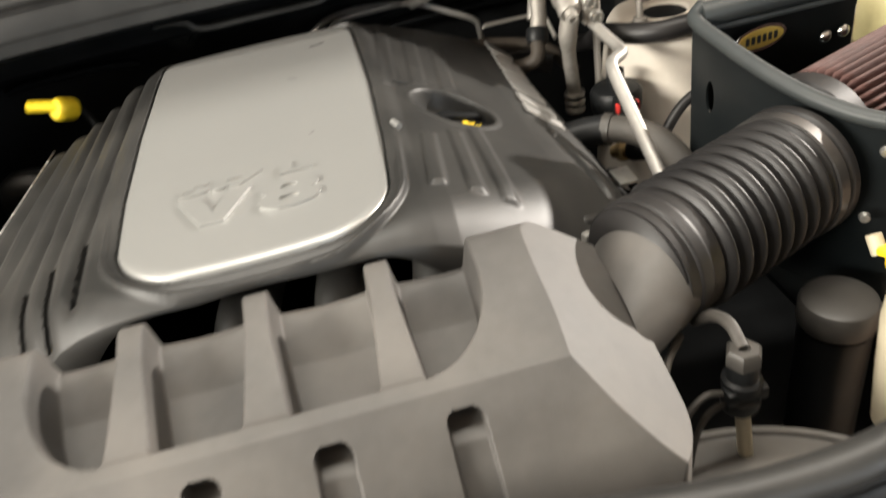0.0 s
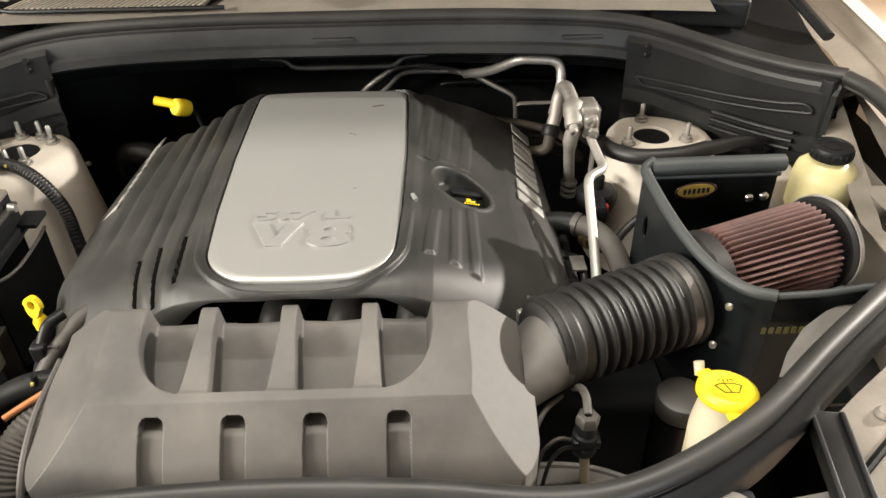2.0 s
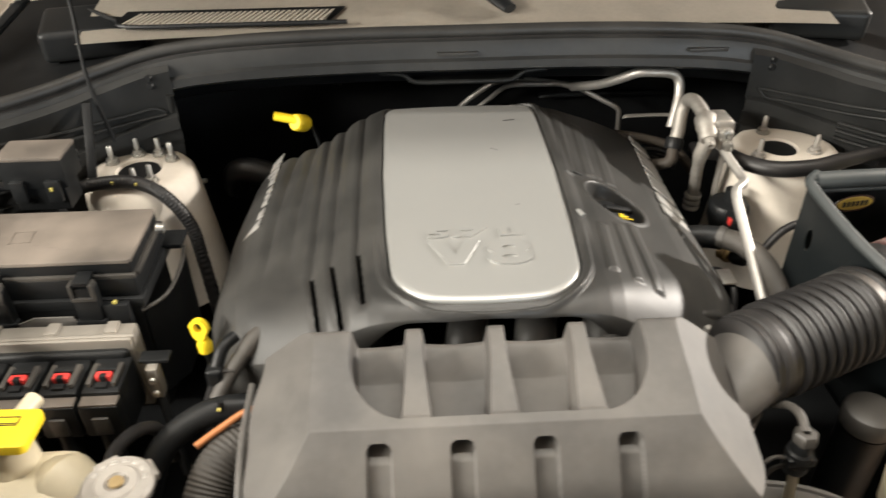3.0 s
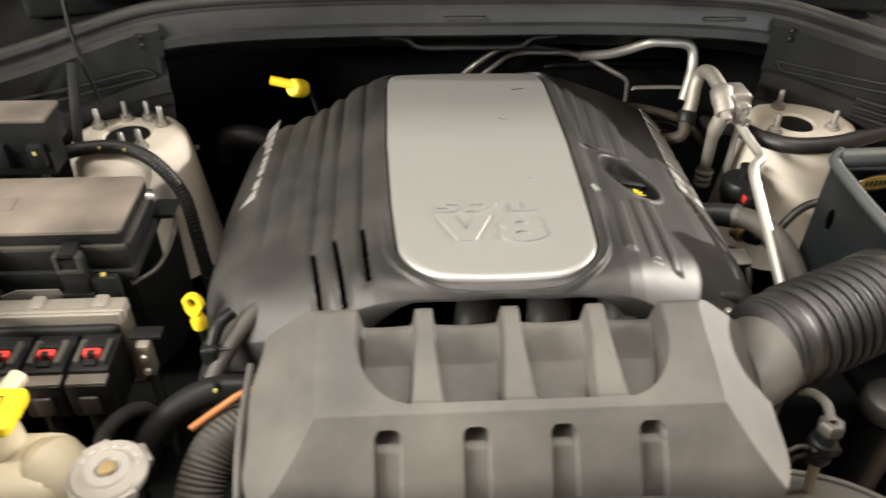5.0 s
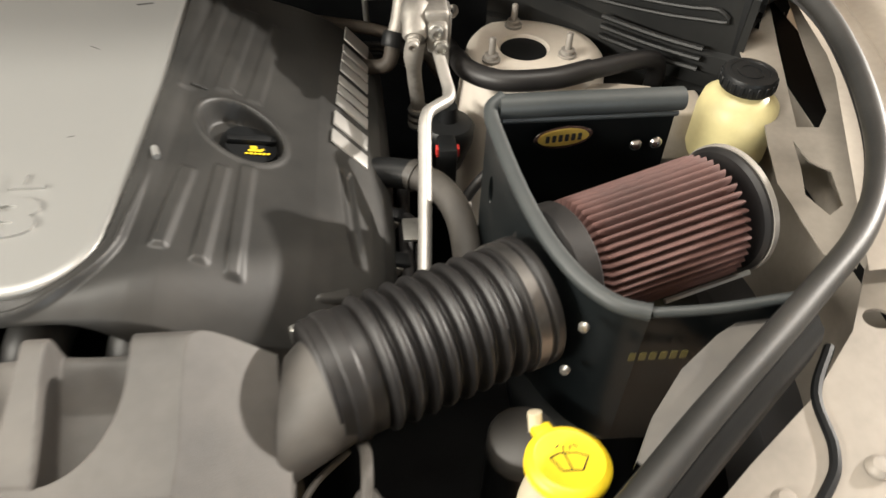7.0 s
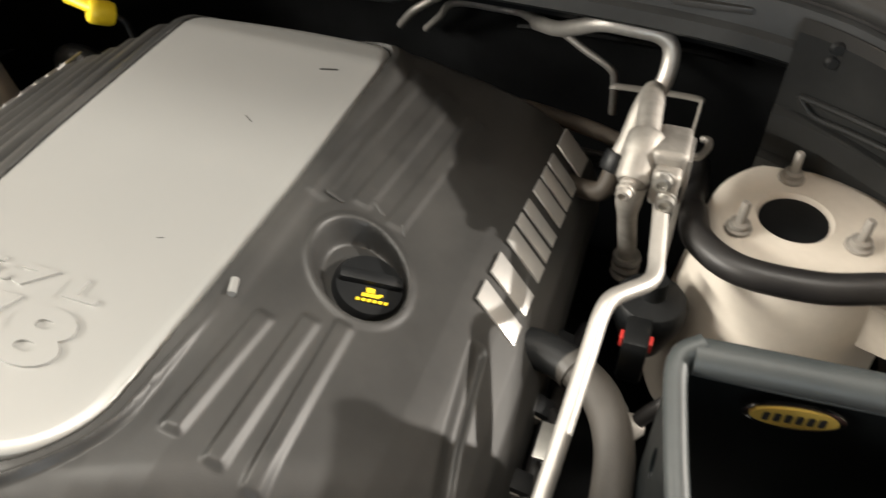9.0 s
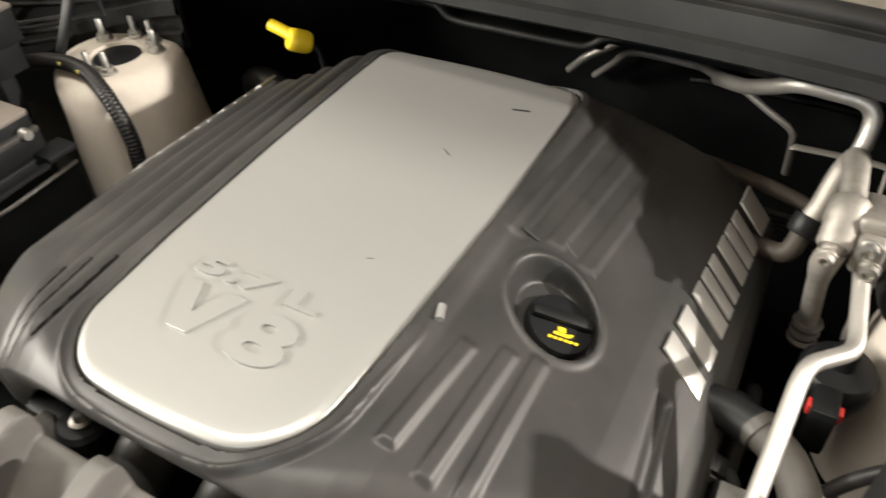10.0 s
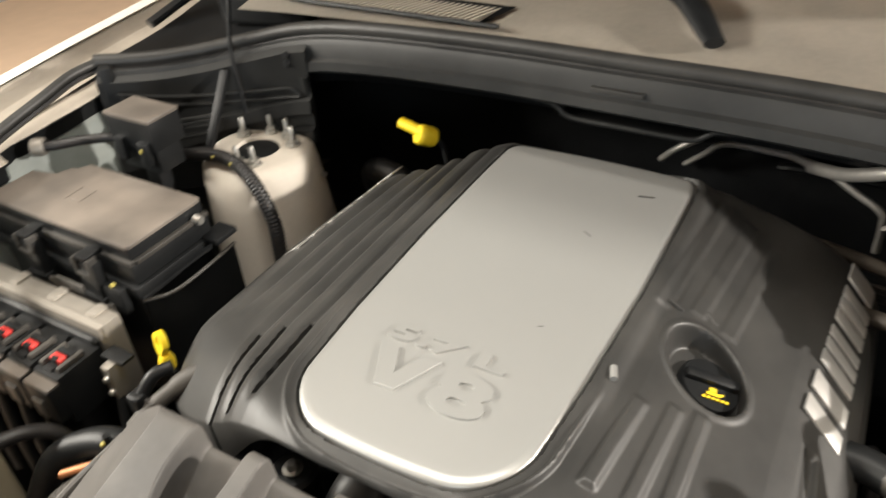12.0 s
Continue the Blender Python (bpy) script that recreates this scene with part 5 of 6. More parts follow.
part("clamp", lathe([(0.0175, -0.005), (0.0190, -0.005), (0.0190, 0.005), (0.0175, 0.005), (0.0175, -0.005)], 24, aim((0.378, 0.764, 0.870), (0.405, 0.742, 0.870))), BLACKDUST, hs2)
drain = thing("drain_hose", "thin black hose arching in front of the strut tower", "hose")
part("hose", tube([(0.43, 0.74, 0.835), (0.45, 0.752, 0.862), (0.478, 0.766, 0.880), (0.51, 0.775, 0.884), (0.55, 0.78, 0.872)], 0.0065, 12, 8), RUBBER, drain)
part("joint", lathe([(0, -0.012), (0.010, -0.012), (0.011, -0.004), (0.011, 0.008), (0.008, 0.012), (0, 0.012)], 18, aim((0.432, 0.741, 0.838), (0.45, 0.752, 0.862))), CAPGREY, drain, "pale hose joint")
fit_b = thing("brass_fitting", "brass hose fitting with a black cap beside the engine", "fitting")
part("body", lathe([(0, -0.014), (0.009, -0.014), (0.009, -0.004), (0.013, -0.003), (0.013, 0.004), (0.008, 0.005), (0.008, 0.016), (0, 0.016)], 12, pose(0.402, 0.780, 0.826, 70, 0, 30)), BRASS, fit_b)
part("cap", lathe([(0, 0.014), (0.012, 0.014), (0.0135, 0.018), (0.0135, 0.034), (0.011, 0.038), (0, 0.038)], 18, pose(0.402, 0.780, 0.826, 70, 0, 30)), BLACK, fit_b)
lug_b = thing("ground_cable", "black ground cable with a bare lug below the cover", "cable")
part("cable", tube([(0.372, 0.66, 0.77), (0.380, 0.68, 0.815), (0.378, 0.71, 0.832), (0.370, 0.74, 0.826), (0.362, 0.76, 0.80)], 0.0055, 10, 8), RUBBER, lug_b)
part("lug", block(0.362, 0.384, 0.690, 0.726, 0.834, 0.838, 0.0012), ZINC, lug_b, "bare flat cable lug")

# electrical plug in front of the hose
plug = thing("wiring_plug", "black ribbed electrical plug on a pale plastic stick", "plug")
part("body", join(lathe([(0, 0.0), (0.013, 0.0), (0.0145, 0.004), (0.0145, 0.012), (0.011, 0.014), (0.011, 0.020), (0.0145, 0.022), (0.0145, 0.030), (0.0115, 0.032), (0.0115, 0.046), (0, 0.046)], 20, Matrix.Translation((0.316, 0.350, 0.842))), block(0.300, 0.332, 0.338, 0.352, 0.856, 0.868, 0.003)), BLACK, plug)
part("hex_cap", lathe([(0, 0.0), (0.0135, 0.0), (0.0135, 0.010), (0.011, 0.013), (0.005, 0.0135), (0.005, 0.010), (0, 0.010)], 6, Matrix.Translation((0.316, 0.350, 0.888))), BLACKDUST, plug, "black hexagonal cap")
part("stick", tube([(0.317, 0.349, 0.845), (0.320, 0.345, 0.80), (0.324, 0.340, 0.74), (0.326, 0.338, 0.66)], 0.0058, 12, 5), WHITEPL, plug, "pale plastic stick")
part("wire", tube([(0.303, 0.348, 0.862), (0.284, 0.345, 0.868), (0.268, 0.342, 0.850), (0.262, 0.338, 0.82), (0.262, 0.335, 0.77)], 0.0024, 8, 6), HOSE, plug, "thin grey wire")
part("wire", tube([(0.305, 0.348, 0.852), (0.288, 0.345, 0.848), (0.276, 0.340, 0.83), (0.270, 0.338, 0.79)], 0.0024, 8, 6), HOSE, plug, "thin grey wire")
part("lead", tube([(0.316, 0.352, 0.899), (0.317, 0.372, 0.905), (0.316, 0.395, 0.895), (0.312, 0.415, 0.875)], 0.0048, 10, 6), HOSE, plug, "grey sheathed lead")

# ---------------------------------------------------------------- dipsticks
for (x, y, z), lab, flip in (((-0.299, 1.046, 0.956), "yellow plastic dipstick handle behind the engine cover", 0), ((-0.380, 0.574, 0.878), "yellow flat dipstick handle beside the fuse box", 1)):
    dp = thing("dipstick", lab, "dipstick")
    if flip:
        grip = holed([(0.0135 * math.sin(t) * (1.0 if math.cos(t) > 0 else 0.8), 0.016 * math.cos(t)) for t in np.linspace(0, 6.283, 24, endpoint=False)], [[(0.006 * math.cos(t), 0.004 + 0.007 * math.sin(t)) for t in np.linspace(0, 6.283, 16, endpoint=False)]], 0.008, lambda a, b: (a, b, 0))
        xf(grip, pose(x - 0.004, y - 0.002, z + 0.012) @ pose(0, 0, 0, 80, 0, -16))
        part("handle", join(grip, lathe([(0, -0.02), (0.009, -0.02), (0.010, -0.008), (0.007, 0.000), (0, 0.001)], 16, Matrix.Translation((x, y, z - 0.004)))), YELLOW, dp)
        part("tube", tube([(x, y, z - 0.02), (x + 0.01, y + 0.01, z - 0.1), (x + 0.06, y + 0.04, z - 0.30)], 0.006, 10, 6), BLACK, dp)
    else:
        part("handle", join(lathe([(0, -0.004), (0.0125, -0.004), (0.0150, -0.001), (0.0155, 0.006), (0.0155, 0.020), (0.0135, 0.026), (0, 0.027)], 28, aim((x + 0.001, y - 0.010, z + 0.004), (x + 0.017, y + 0.010, z - 0.008))),
                            tube([(x + 0.004, y - 0.006, z + 0.006), (x - 0.012, y - 0.005, z + 0.010), (x - 0.032, y - 0.004, z + 0.014), (x - 0.037, y - 0.004, z + 0.015)], lambda t: 0.0092 if t < 0.9 else 0.0066, 16, 6, squash=0.85)), YELLOW, dp)
        part("tube", tube([(x + 0.016, y + 0.008, z - 0.007), (x + 0.030, y + 0.012, z - 0.030), (x + 0.05, y, z - 0.12), (x + 0.07, y - 0.02, z - 0.25)], 0.004, 10, 6), BLACK, dp)

# ---------------------------------------------------------------- fuse box, relay box, control module
fuse = thing("fuse_box", "dusty black plastic fuse box with clipped lid", "fuse box")
part("lid", prism([(-0.754, 0.632), (-0.750, 0.628), (-0.472, 0.628), (-0.468, 0.632), (-0.468, 0.750), (-0.472, 0.754), (-0.688, 0.754), (-0.692, 0.736), (-0.706, 0.736), (-0.710, 0.712), (-0.754, 0.706)], 0.005, 0.002, Matrix.Translation((0, 0, 0.962))), DUSTSHEEN, fuse, "dusty black lid with a notch, its sheen put into the colour")
part("lid_side", block(-0.752, -0.4695, 0.6295, 0.705, 0.940, 0.963, 0.001), BLACK, fuse)
part("lid_side", block(-0.690, -0.4695, 0.7035, 0.7525, 0.940, 0.963, 0.001), BLACK, fuse)
part("lid_lip", block(-0.756, -0.4655, 0.6240, 0.632, 0.940, 0.946, 0.001), BLACKDUST, fuse)
part("lid_lip", block(-0.472, -0.4625, 0.6325, 0.754, 0.940, 0.946, 0.001), BLACKDUST, fuse)
part("skirt", block(-0.757, -0.465, 0.623, 0.756, 0.912, 0.941, 0.004), BLACK, fuse)
part("rim", block(-0.760, -0.460, 0.617, 0.760, 0.896, 0.912, 0.003), BLACK, fuse)
part("base", block(-0.752, -0.470, 0.625, 0.753, 0.70, 0.897, 0.006), BLACK, fuse)
for k in range(4):
    part("lid_mark", block(-0.015, 0.015, 0.0125, 0.0136, 0, 0.0009, 0, 1, pose(-0.628, 0.690, 0.9668, 0, 0, 4 + 90 * k)), DUSTSHEEN, fuse, "faint moulded line")
for k in range(3):
    part("lid_mark", prism(rounded(-0.007, 0.007, -0.002, 0.002, 0.001), 0.0006, 0, pose(-0.600 + 0.020 * k, 0.672 - 0.006 * k, 0.9666)), DUSTSHEEN, fuse)
part("side_bolt", lathe([(0, 0.010), (0.006, 0.010), (0.008, 0.0), (0, 0)], 10, pose(-0.465, 0.735, 0.945, 0, 90, 0)), ZINC, fuse)
for x in (-0.643, -0.527):
    clip = part("clip", block(x - 0.016, x + 0.016, 0.600, 0.616, 0.880, 0.944, 0.003), BLACK, fuse)
    for dx in (-0.013, 0.013):
        part("clip_arm", block(x + dx - 0.0025, x + dx + 0.0025, 0.597, 0.612, 0.925, 0.951, 0.001), BLACKDUST, clip)
    part("clip_bar", block(x - 0.013, x + 0.013, 0.596, 0.600, 0.926, 0.931, 0.001), BLACKDUST, clip)
    part("clip_hook", block(x - 0.010, x + 0.010, 0.599, 0.626, 0.948, 0.954, 0.0015), BLACK, clip)
    part("clip_foot", block(x - 0.020, x + 0.020, 0.598, 0.612, 0.884, 0.892, 0.002), BLACK, clip)
part("bracket", holed([(-0.66, 0.865), (-0.655, 0.885), (-0.62, 0.890), (-0.60, 0.898), (-0.55, 0.898), (-0.545, 0.885), (-0.50, 0.885), (-0.495, 0.862), (-0.52, 0.858), (-0.62, 0.858)], [[(cx + 0.005 * math.cos(a), 0.872 + 0.005 * math.sin(a)) for a in np.linspace(0, 6.283, 12, endpoint=False)] for cx in (-0.625, -0.525)], 0.002, lambda x, y: (x, 0.603, y)), PANELGREY, fuse, "thin dusty grey bracket with holes")
part("tag", block(-0.497, -0.492, 0.606, 0.612, 0.912, 0.916, 0.001), TAPE, fuse, "small yellow tag")
part("tower_bracket", block(-0.470, -0.438, 0.735, 0.775, 0.908, 0.916, 0.002), BAYDARK, fuse, "black bracket towards the strut tower")
part("latch", block(-0.512, -0.478, 0.604, 0.616, 0.872, 0.912, 0.003), BLACK, fuse)
part("frame", strip([Vector((-0.470, 0.63, 0.88)), Vector((-0.445, 0.66, 0.885)), Vector((-0.440, 0.72, 0.89)), Vector((-0.450, 0.77, 0.885))], [(0, 0), (0.003, 0.0), (0.003, -0.15), (0, -0.15), (0, 0)]), BLACK, fuse, "black tray edge")
part("frame_lip", tube([(-0.472, 0.628, 0.882), (-0.444, 0.658, 0.887), (-0.438, 0.72, 0.892), (-0.448, 0.772, 0.887)], 0.0028, 8, 5), BLACKDUST, fuse, "worn lip of the tray")
relay = thing("relay_box", "small dusty black relay box on the inner wing", "relay box")
part("lid", block(-0.698, -0.604, 0.806, 0.866, 1.020, 1.026, 0.002), DUSTSHEEN, relay)
part("lid_side", block(-0.697, -0.605, 0.807, 0.865, 0.975, 1.021, 0.002), BLACK, relay)
part("base", block(-0.690, -0.612, 0.812, 0.860, 0.935, 0.986, 0.004), BLACK, relay)
for x in (-0.675, -0.625):
    part("clip", block(x - 0.010, x + 0.010, 0.799, 0.808, 0.955, 0.990, 0.002), BLACK, relay)
part("tag", block(-0.628, -0.624, 0.797, 0.800, 0.975, 0.981, 0.001), TAPE, relay, "small yellow tag")
part("leg", block(-0.67, -0.64, 0.825, 0.85, 0.72, 0.94, 0.004), BAYDARK, relay)

vent = thing("vent_hose", "grey-black rubber hose beside the relay box", "hose")
part("hose", tube([(-0.775, 0.742, 0.982), (-0.758, 0.755, 0.982), (-0.738, 0.785, 0.980), (-0.712, 0.815, 0.975), (-0.685, 0.835, 0.965)], 0.0075, 14, 6), RUBBER, vent)
part("mouth", lathe([(0.008, 0), (0.0125, 0), (0.0135, 0.006), (0.0125, 0.016), (0.009, 0.018), (0.008, 0)], 20, aim((-0.785, 0.735, 0.982), (-0.760, 0.753, 0.982)) @ Matrix.Scale(1.05, 4)), GREYMOD, vent, "grey flared hose end")

pcm = thing("engine_control_module", "dusty grey finned control module with black plugs", "control module")
part("case", block(-0.735, -0.463, 0.553, 0.587, 0.78, 0.897, 0.004), GREYMOD, pcm)
part("face", block(-0.731, -0.468, 0.544, 0.556, 0.785, 0.884, 0.008, 3), BLACK, pcm, "black socket face")
part("flange", block(-0.738, -0.460, 0.557, 0.566, 0.775, 0.899, 0.004), GREYMOD, pcm, "pale cast flange")
for k in range(4):
    x = -0.492 - 0.075 * k
    part("lug", block(x - 0.008, x + 0.008, 0.565, 0.588, 0.893, 0.901, 0.003), GREYMOD, pcm)
for k in range(4):
    x = -0.486 - 0.0515 * k
    con = part("connector", block(x - 0.023, x + 0.023, 0.485, 0.548, 0.80, 0.874, 0.004), BLACK, pcm, "black multi-pin plug with a red lock")
    lock = part("lock", block(x - 0.0095, x + 0.0095, 0.503, 0.513, 0.873, 0.883, 0.0015), RED, con, "red lock tab")
    part("lock_slot", block(x - 0.004, x + 0.004, 0.5015, 0.508, 0.876, 0.8845, 0.0006), BLACK, lock, "black slot in the lock")
    for dx in (-0.015, 0.015):
        part("rail", block(x + dx - 0.003, x + dx + 0.003, 0.494, 0.530, 0.872, 0.881, 0.001), BLACKDUST, con)
    part("latch", block(x - 0.012, x + 0.012, 0.516, 0.524, 0.872, 0.882, 0.001), BLACK, con)
    part("latch", block(x - 0.0075, x + 0.0075, 0.491, 0.500, 0.872, 0.878, 0.001), BLACK, con)
    part("hood", block(x - 0.0235, x + 0.0235, 0.468, 0.487, 0.815, 0.866, 0.004), BLACK, con, "black plug hood")
    part("hood_top", block(x - 0.0225, x + 0.0225, 0.470, 0.4865, 0.8645, 0.8685, 0.0015), DUSTSHEEN, con, "dusty top of the plug hood")
    part("hood_clip", block(x - 0.010, x + 0.010, 0.464, 0.469, 0.822, 0.850, 0.002), BLACKDUST, con)
    part("cable", tube([(x, 0.476, 0.82), (x + 0.005, 0.468, 0.76), (x + 0.02, 0.46, 0.66)], 0.011, 10, 4), BAYDARK, con)

# ---------------------------------------------------------------- coolant side
cool = thing("coolant_bottle", "milky plastic coolant bottle with a flat yellow cap", "reservoir")
part("tank", join(block(-0.60, -0.465, 0.315, 0.405, 0.72, 0.880, 0.03, 4), tube([(-0.505, 0.375, 0.80), (-0.485, 0.362, 0.862), (-0.462, 0.345, 0.80)], 0.034, 16, 6)), WHITEPL, cool)
part("spout", tube([(-0.540, 0.375, 0.85), (-0.545, 0.388, 0.912)], lambda t: 0.030 - 0.006 * t, 20, 3), WHITEPL, cool)
cm = Matrix.Translation((-0.545, 0.389, 0.914)) @ pose(0, 0, 0, -6, 4, 2)
cc = part("cap", prism(rounded(-0.034, 0.034, -0.031, 0.029, 0.008, 4), 0.011, 0.003, cm), YELLOW, cool, "flat yellow cap with a printed symbol")
part("nozzle", tube([(-0.556, 0.412, 0.890), (-0.550, 0.432, 0.896), (-0.544, 0.458, 0.896)], 0.0105, 16, 5), WHITEPL, cool)
part("cap_symbol", strokes([((-0.014, 0.002), (0.014, 0.002)), ((0.014, 0.002), (0.014, 0.015)), ((0.014, 0.015), (-0.014, 0.015)), ((-0.014, 0.015), (-0.014, 0.002)), ((-0.012, 0.005), (0.012, 0.005)), ((-0.014, -0.016), (-0.002, -0.016)), ((-0.002, -0.016), (-0.002, -0.008)), ((-0.014, -0.008), (-0.002, -0.008)), ((-0.014, -0.016), (-0.014, -0.008))], 0.0016, 0.0006, cm @ Matrix.Translation((0, 0, 0.011))), INK, cc)
rad = thing("radiator", "radiator filler with a pale stamped metal cap", "radiator")
part("cap", lathe([(0, -0.010), (0.034, -0.010), (0.036, -0.006), (0.036, 0.0), (0.033, 0.003), (0.022, 0.003), (0.020, 0.005), (0.012, 0.005), (0.010, 0.002), (0, 0.002)], 40, Matrix.Translation((-0.405, 0.318, 0.912))), CAPGREY, rad)
for k in range(4):
    part("grip", block(0.028, 0.0385, -0.013, 0.013, -0.009, 0.001, 0.003, 2, Matrix.Translation((-0.405, 0.318, 0.912)) @ pose(0, 0, 0, 0, 0, 35 + 90 * k)), CAPGREY, rad)
part("rivet", lathe([(0, 0.0066), (0.0068, 0.0062), (0.0078, 0.004), (0, 0.004)], 20, Matrix.Translation((-0.405, 0.318, 0.912))), BRASS, rad, "brass centre rivet")
for k in range(7):
    part("stamp_bar", block(-0.0030, 0.0030, 0.0250, 0.0292, 0.0026, 0.0036, 0.0003, 1, Matrix.Translation((-0.405, 0.318, 0.912)) @ pose(0, 0, 0, 0, 0, -75 + 24 * k)), ALU, rad)
part("filler_neck", lathe([(0, -0.10), (0.022, -0.10), (0.022, -0.01), (0.026, -0.008), (0, -0.008)], 24, Matrix.Translation((-0.405, 0.318, 0.912))), BLACK, rad)
uh = thing("radiator_hose", "thick black braided radiator hose beside the plenum", "hose")
part("hose", tube([(-0.25, 0.46, 0.78), (-0.285, 0.44, 0.825), (-0.318, 0.415, 0.842), (-0.340, 0.38, 0.828), (-0.348, 0.345, 0.79), (-0.345, 0.32, 0.70)], lambda t: 0.026 + 0.0006 * math.cos(t * 2 * math.pi * 45), 28, 60), HOSE, uh, sharp=80)
bh = thing("bypass_hose", "black rubber hose with a plastic clip beside the plenum", "hose")
part("hose", tube([(-0.43, 0.40, 0.78), (-0.405, 0.425, 0.835), (-0.37, 0.45, 0.855), (-0.33, 0.462, 0.862), (-0.28, 0.47, 0.85)], 0.016, 16, 8), BLACK, bh)
part("clip", tube([(-0.336, 0.447, 0.846), (-0.334, 0.452, 0.884)], 0.004, 8, 3), BLACK, bh)
part("tag", block(-0.337, -0.333, 0.444, 0.450, 0.874, 0.878, 0.001), TAPE, bh, "small yellow tag")
cl = thing("copper_line", "orange sleeved thin line tied beside the plenum", "pipe")
part("line", tube([(-0.356, 0.405, 0.862), (-0.328, 0.424, 0.871), (-0.300, 0.443, 0.876), (-0.27, 0.46, 0.862)], 0.0044, 10, 6), ORANGE, cl)
oh = thing("overflow_hose", "thin black hose from the radiator cap over the bottle", "hose")
part("hose", tube([(-0.422, 0.340, 0.888), (-0.437, 0.385, 0.880), (-0.425, 0.425, 0.870), (-0.412, 0.447, 0.845), (-0.41, 0.46, 0.78)], 0.008, 12, 8), RUBBER, oh)
sp = thing("small_plug", "small dusty black plug beside the control module", "plug")
part("body", block(-0.447, -0.431, 0.528, 0.548, 0.815, 0.866, 0.004, 2), GREYMOD, sp, "dusty grey plug body")
part("top_plate", block(-0.456, -0.418, 0.540, 0.560, 0.866, 0.871, 0.0015), BLACK, sp, "thin black top plate")
for k in range(2):
    part("screw", lathe([(0, 0.004), (0.004, 0.004), (0.005, 0.0), (0, 0)], 10, pose(-0.439, 0.528, 0.826 + 0.022 * k, 90, 0, 0)), ZINC, sp)
part("lead", tube([(-0.438, 0.535, 0.82), (-0.430, 0.522, 0.78), (-0.42, 0.50, 0.70)], 0.006, 8, 4), BLACK, sp)
cs = thing("cylinder_sensor", "grey pipe stub with a black plug beside the plenum", "sensor")
part("stub", tube([(-0.352, 0.492, 0.845), (-0.335, 0.515, 0.868), (-0.312, 0.545, 0.888), (-0.29, 0.57, 0.896)], lambda t: 0.0105 + 0.002 * smoothstep(0.55, 0.6, t), 16, 8), HOSE, cs)
part("plug", join(block(-0.362, -0.342, 0.500, 0.520, 0.858, 0.884, 0.005, 3), tube([(-0.352, 0.512, 0.875), (-0.343, 0.530, 0.896), (-0.330, 0.548, 0.900)], 0.008, 12, 6)), BLACK, cs)
part("clip", block(-0.346, -0.328, 0.508, 0.514, 0.866, 0.878, 0.002), BLACKDUST, cs)
part("lead", tube([(-0.355, 0.51, 0.86), (-0.368, 0.50, 0.82), (-0.36, 0.47, 0.77), (-0.35, 0.46, 0.70)], 0.007, 10, 6), RUBBER, cs)
sl = thing("braided_sleeve", "shiny black braided sleeve behind the engine cover", "sleeve")
part("sleeve", tube([(-0.44, 1.11, 0.79), (-0.43, 1.09, 0.835), (-0.39, 1.08, 0.842), (-0.34, 1.08, 0.82)], 0.024, 18, 8), BRAID, sl)
wl = thing("wiring_loom", "black taped wiring loom arching over the strut tower", "cable")
part("loom", tube([(-0.66, 0.87, 0.925), (-0.60, 0.885, 0.936), (-0.54, 0.885, 0.936), (-0.495, 0.875, 0.915), (-0.462, 0.865, 0.865), (-0.452, 0.855, 0.80), (-0.44, 0.84, 0.66)], lambda t: 0.0106 + 0.0004 * math.cos(t * 2 * math.pi * 64), 14, 60), RUBBER, wl, sharp=80)
for p, q in (((-0.572, 0.8865, 0.9375), (-0.569, 0.8865, 0.9375)), ((-0.535, 0.8845, 0.935), (-0.532, 0.8841, 0.9345))):
    part("tape_mark", block(p[0] - 0.002, p[0] + 0.002, p[1] - 0.0116, p[1] - 0.008, p[2] + 0.001, p[2] + 0.006, 0.001), TAPE, wl, "dull yellow tape mark")
lb = thing("rear_loom", "dark brown taped wiring loom along the back of the engine cover", "cable")
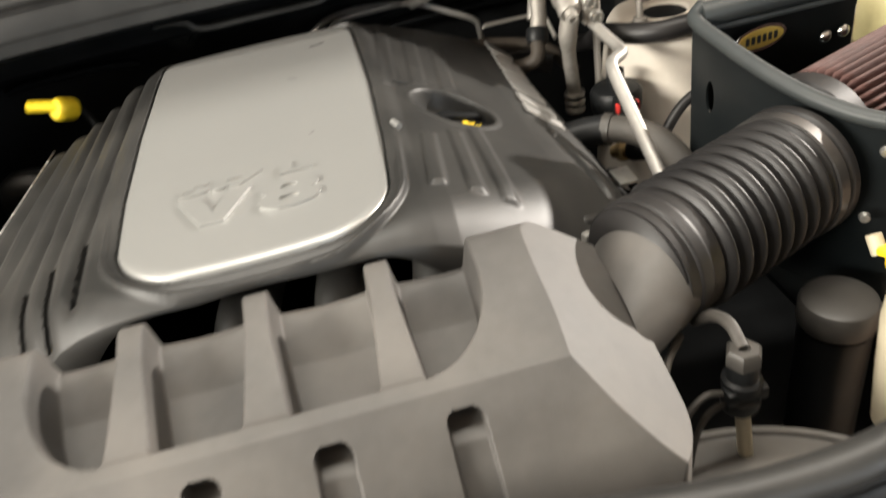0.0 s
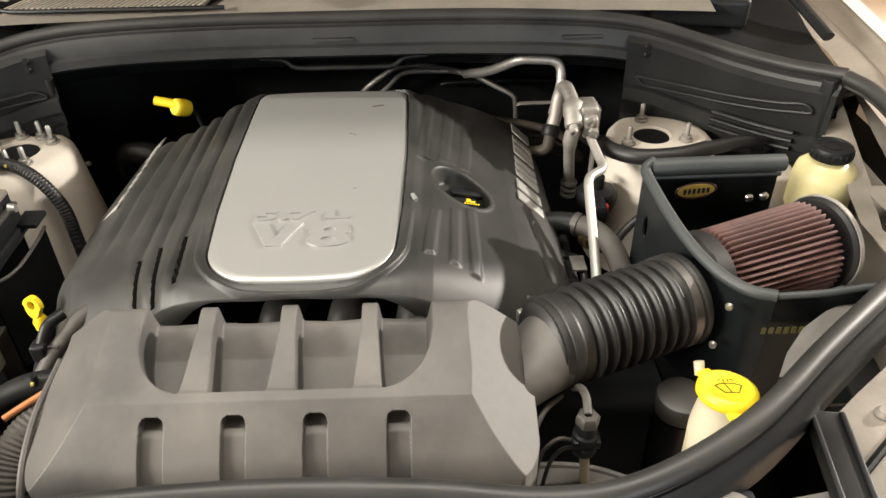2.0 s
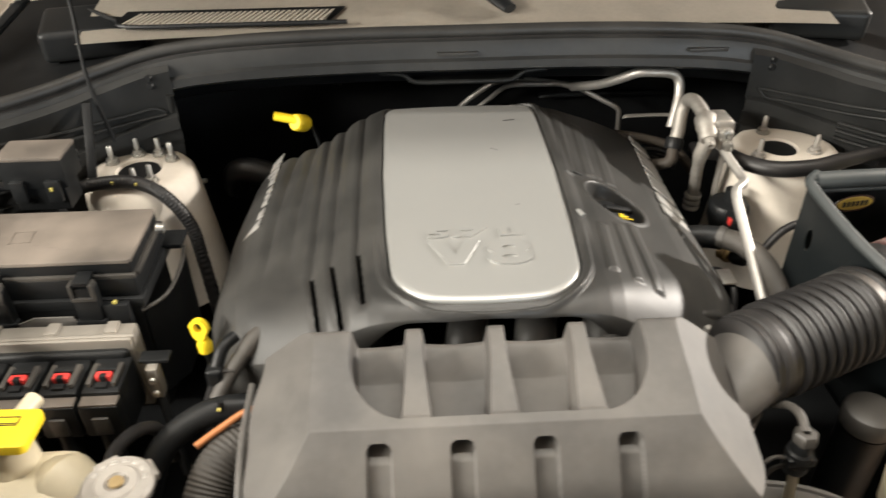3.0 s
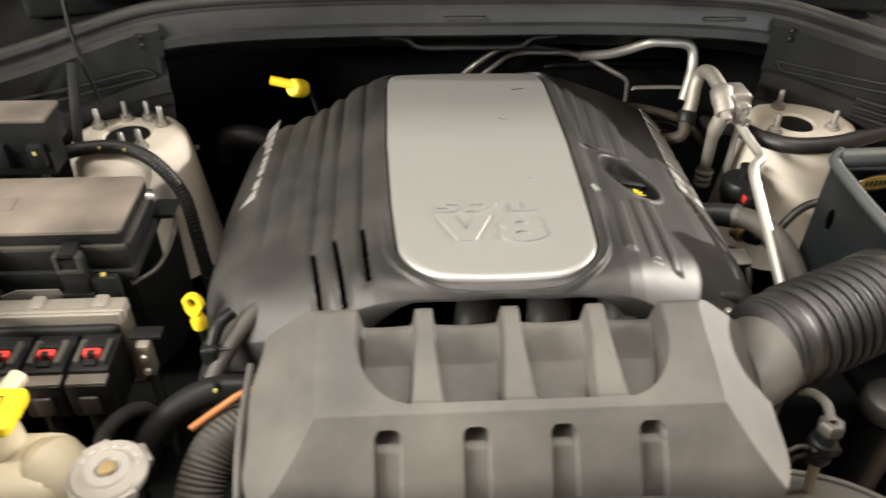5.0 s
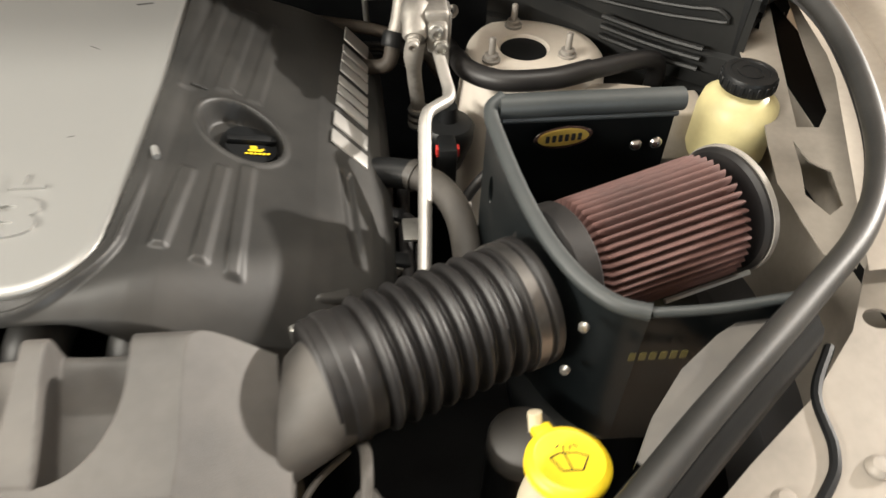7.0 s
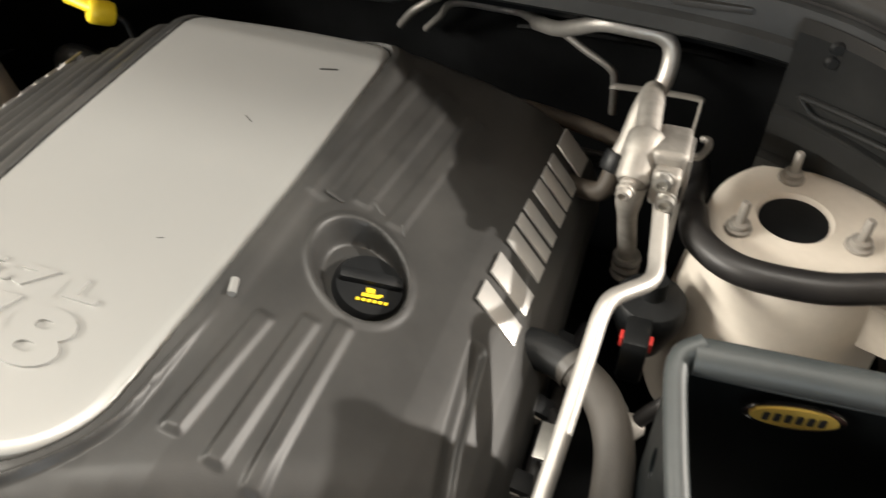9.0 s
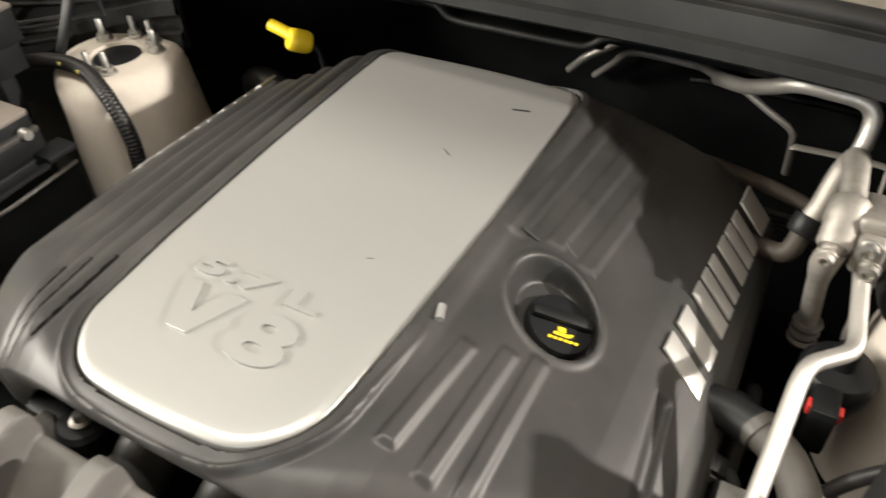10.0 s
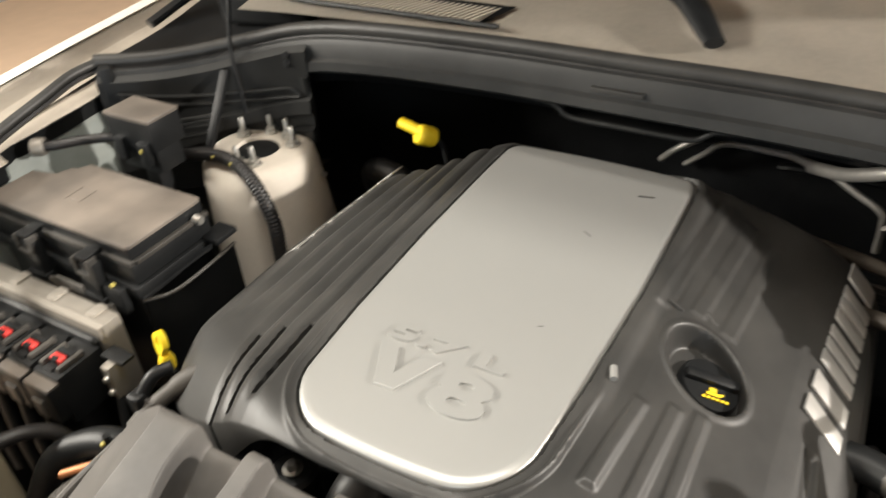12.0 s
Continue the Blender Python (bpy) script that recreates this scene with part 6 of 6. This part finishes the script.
part("loom", tube([(0.17, 1.09, 0.880), (0.215, 1.085, 0.898), (0.28, 1.085, 0.892), (0.345, 1.080, 0.882), (0.40, 1.07, 0.865), (0.44, 1.06, 0.82)], 0.0095, 12, 8), LOOM, lb)
for k in range(4):
    part("conduit", tube([(0.315, 1.055 + 0.004 * k, 0.875 - 0.009 * k), (0.36, 1.05 + 0.004 * k, 0.875 - 0.009 * k), (0.40, 1.04 + 0.004 * k, 0.86 - 0.009 * k)], 0.0035, 8, 5), RUBBER, lb)
shroud = thing("fan_shroud", "dusty brown-grey plastic fan shroud behind the radiator", "fan shroud")
part("disc", lathe([(0, 0.0), (0.165, 0.0), (0.180, -0.003), (0.187, -0.012), (0.188, -0.10), (0, -0.10)], 64, Matrix.Translation((0.285, 0.196, 0.793))), PANELGREY, shroud)
part("rim_bead", lathe([(0.168, -0.002), (0.170, 0.003), (0.175, 0.003), (0.178, -0.004), (0.168, -0.002)], 64, Matrix.Translation((0.285, 0.196, 0.793))), PANELGREY, shroud)
fl = thing("fan_shroud", "fan shroud on the far half of the radiator, coloured as bay shade", "fan shroud")
# same disc as the near shroud, its shade put into a near-black colour
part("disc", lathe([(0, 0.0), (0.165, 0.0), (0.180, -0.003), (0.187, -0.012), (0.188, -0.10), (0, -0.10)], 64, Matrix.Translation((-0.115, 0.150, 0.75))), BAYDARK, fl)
il = thing("injector_loom", "black wiring loom with small plugs beside the engine cover", "cable")
part("loom", tube([(0.362, 0.53, 0.77), (0.368, 0.58, 0.805), (0.366, 0.66, 0.812), (0.366, 0.76, 0.812), (0.370, 0.84, 0.80), (0.372, 0.90, 0.76)], 0.008, 10, 8), RUBBER, il)
for k, y in enumerate((0.600, 0.672, 0.748, 0.826)):
    plugk = part("plug", block(-0.012, 0.012, -0.010, 0.010, -0.016, 0.014, 0.003, 2, pose(0.352, y, 0.815, 0, 24, 6 * (k % 2))), BLACK, il)
    part("clip", block(-0.005, 0.005, -0.0115, -0.0095, -0.004, 0.008, 0.001, 1, pose(0.352, y, 0.815, 0, 24, 6 * (k % 2))), GREYMOD, plugk, "pale grey locking clip")
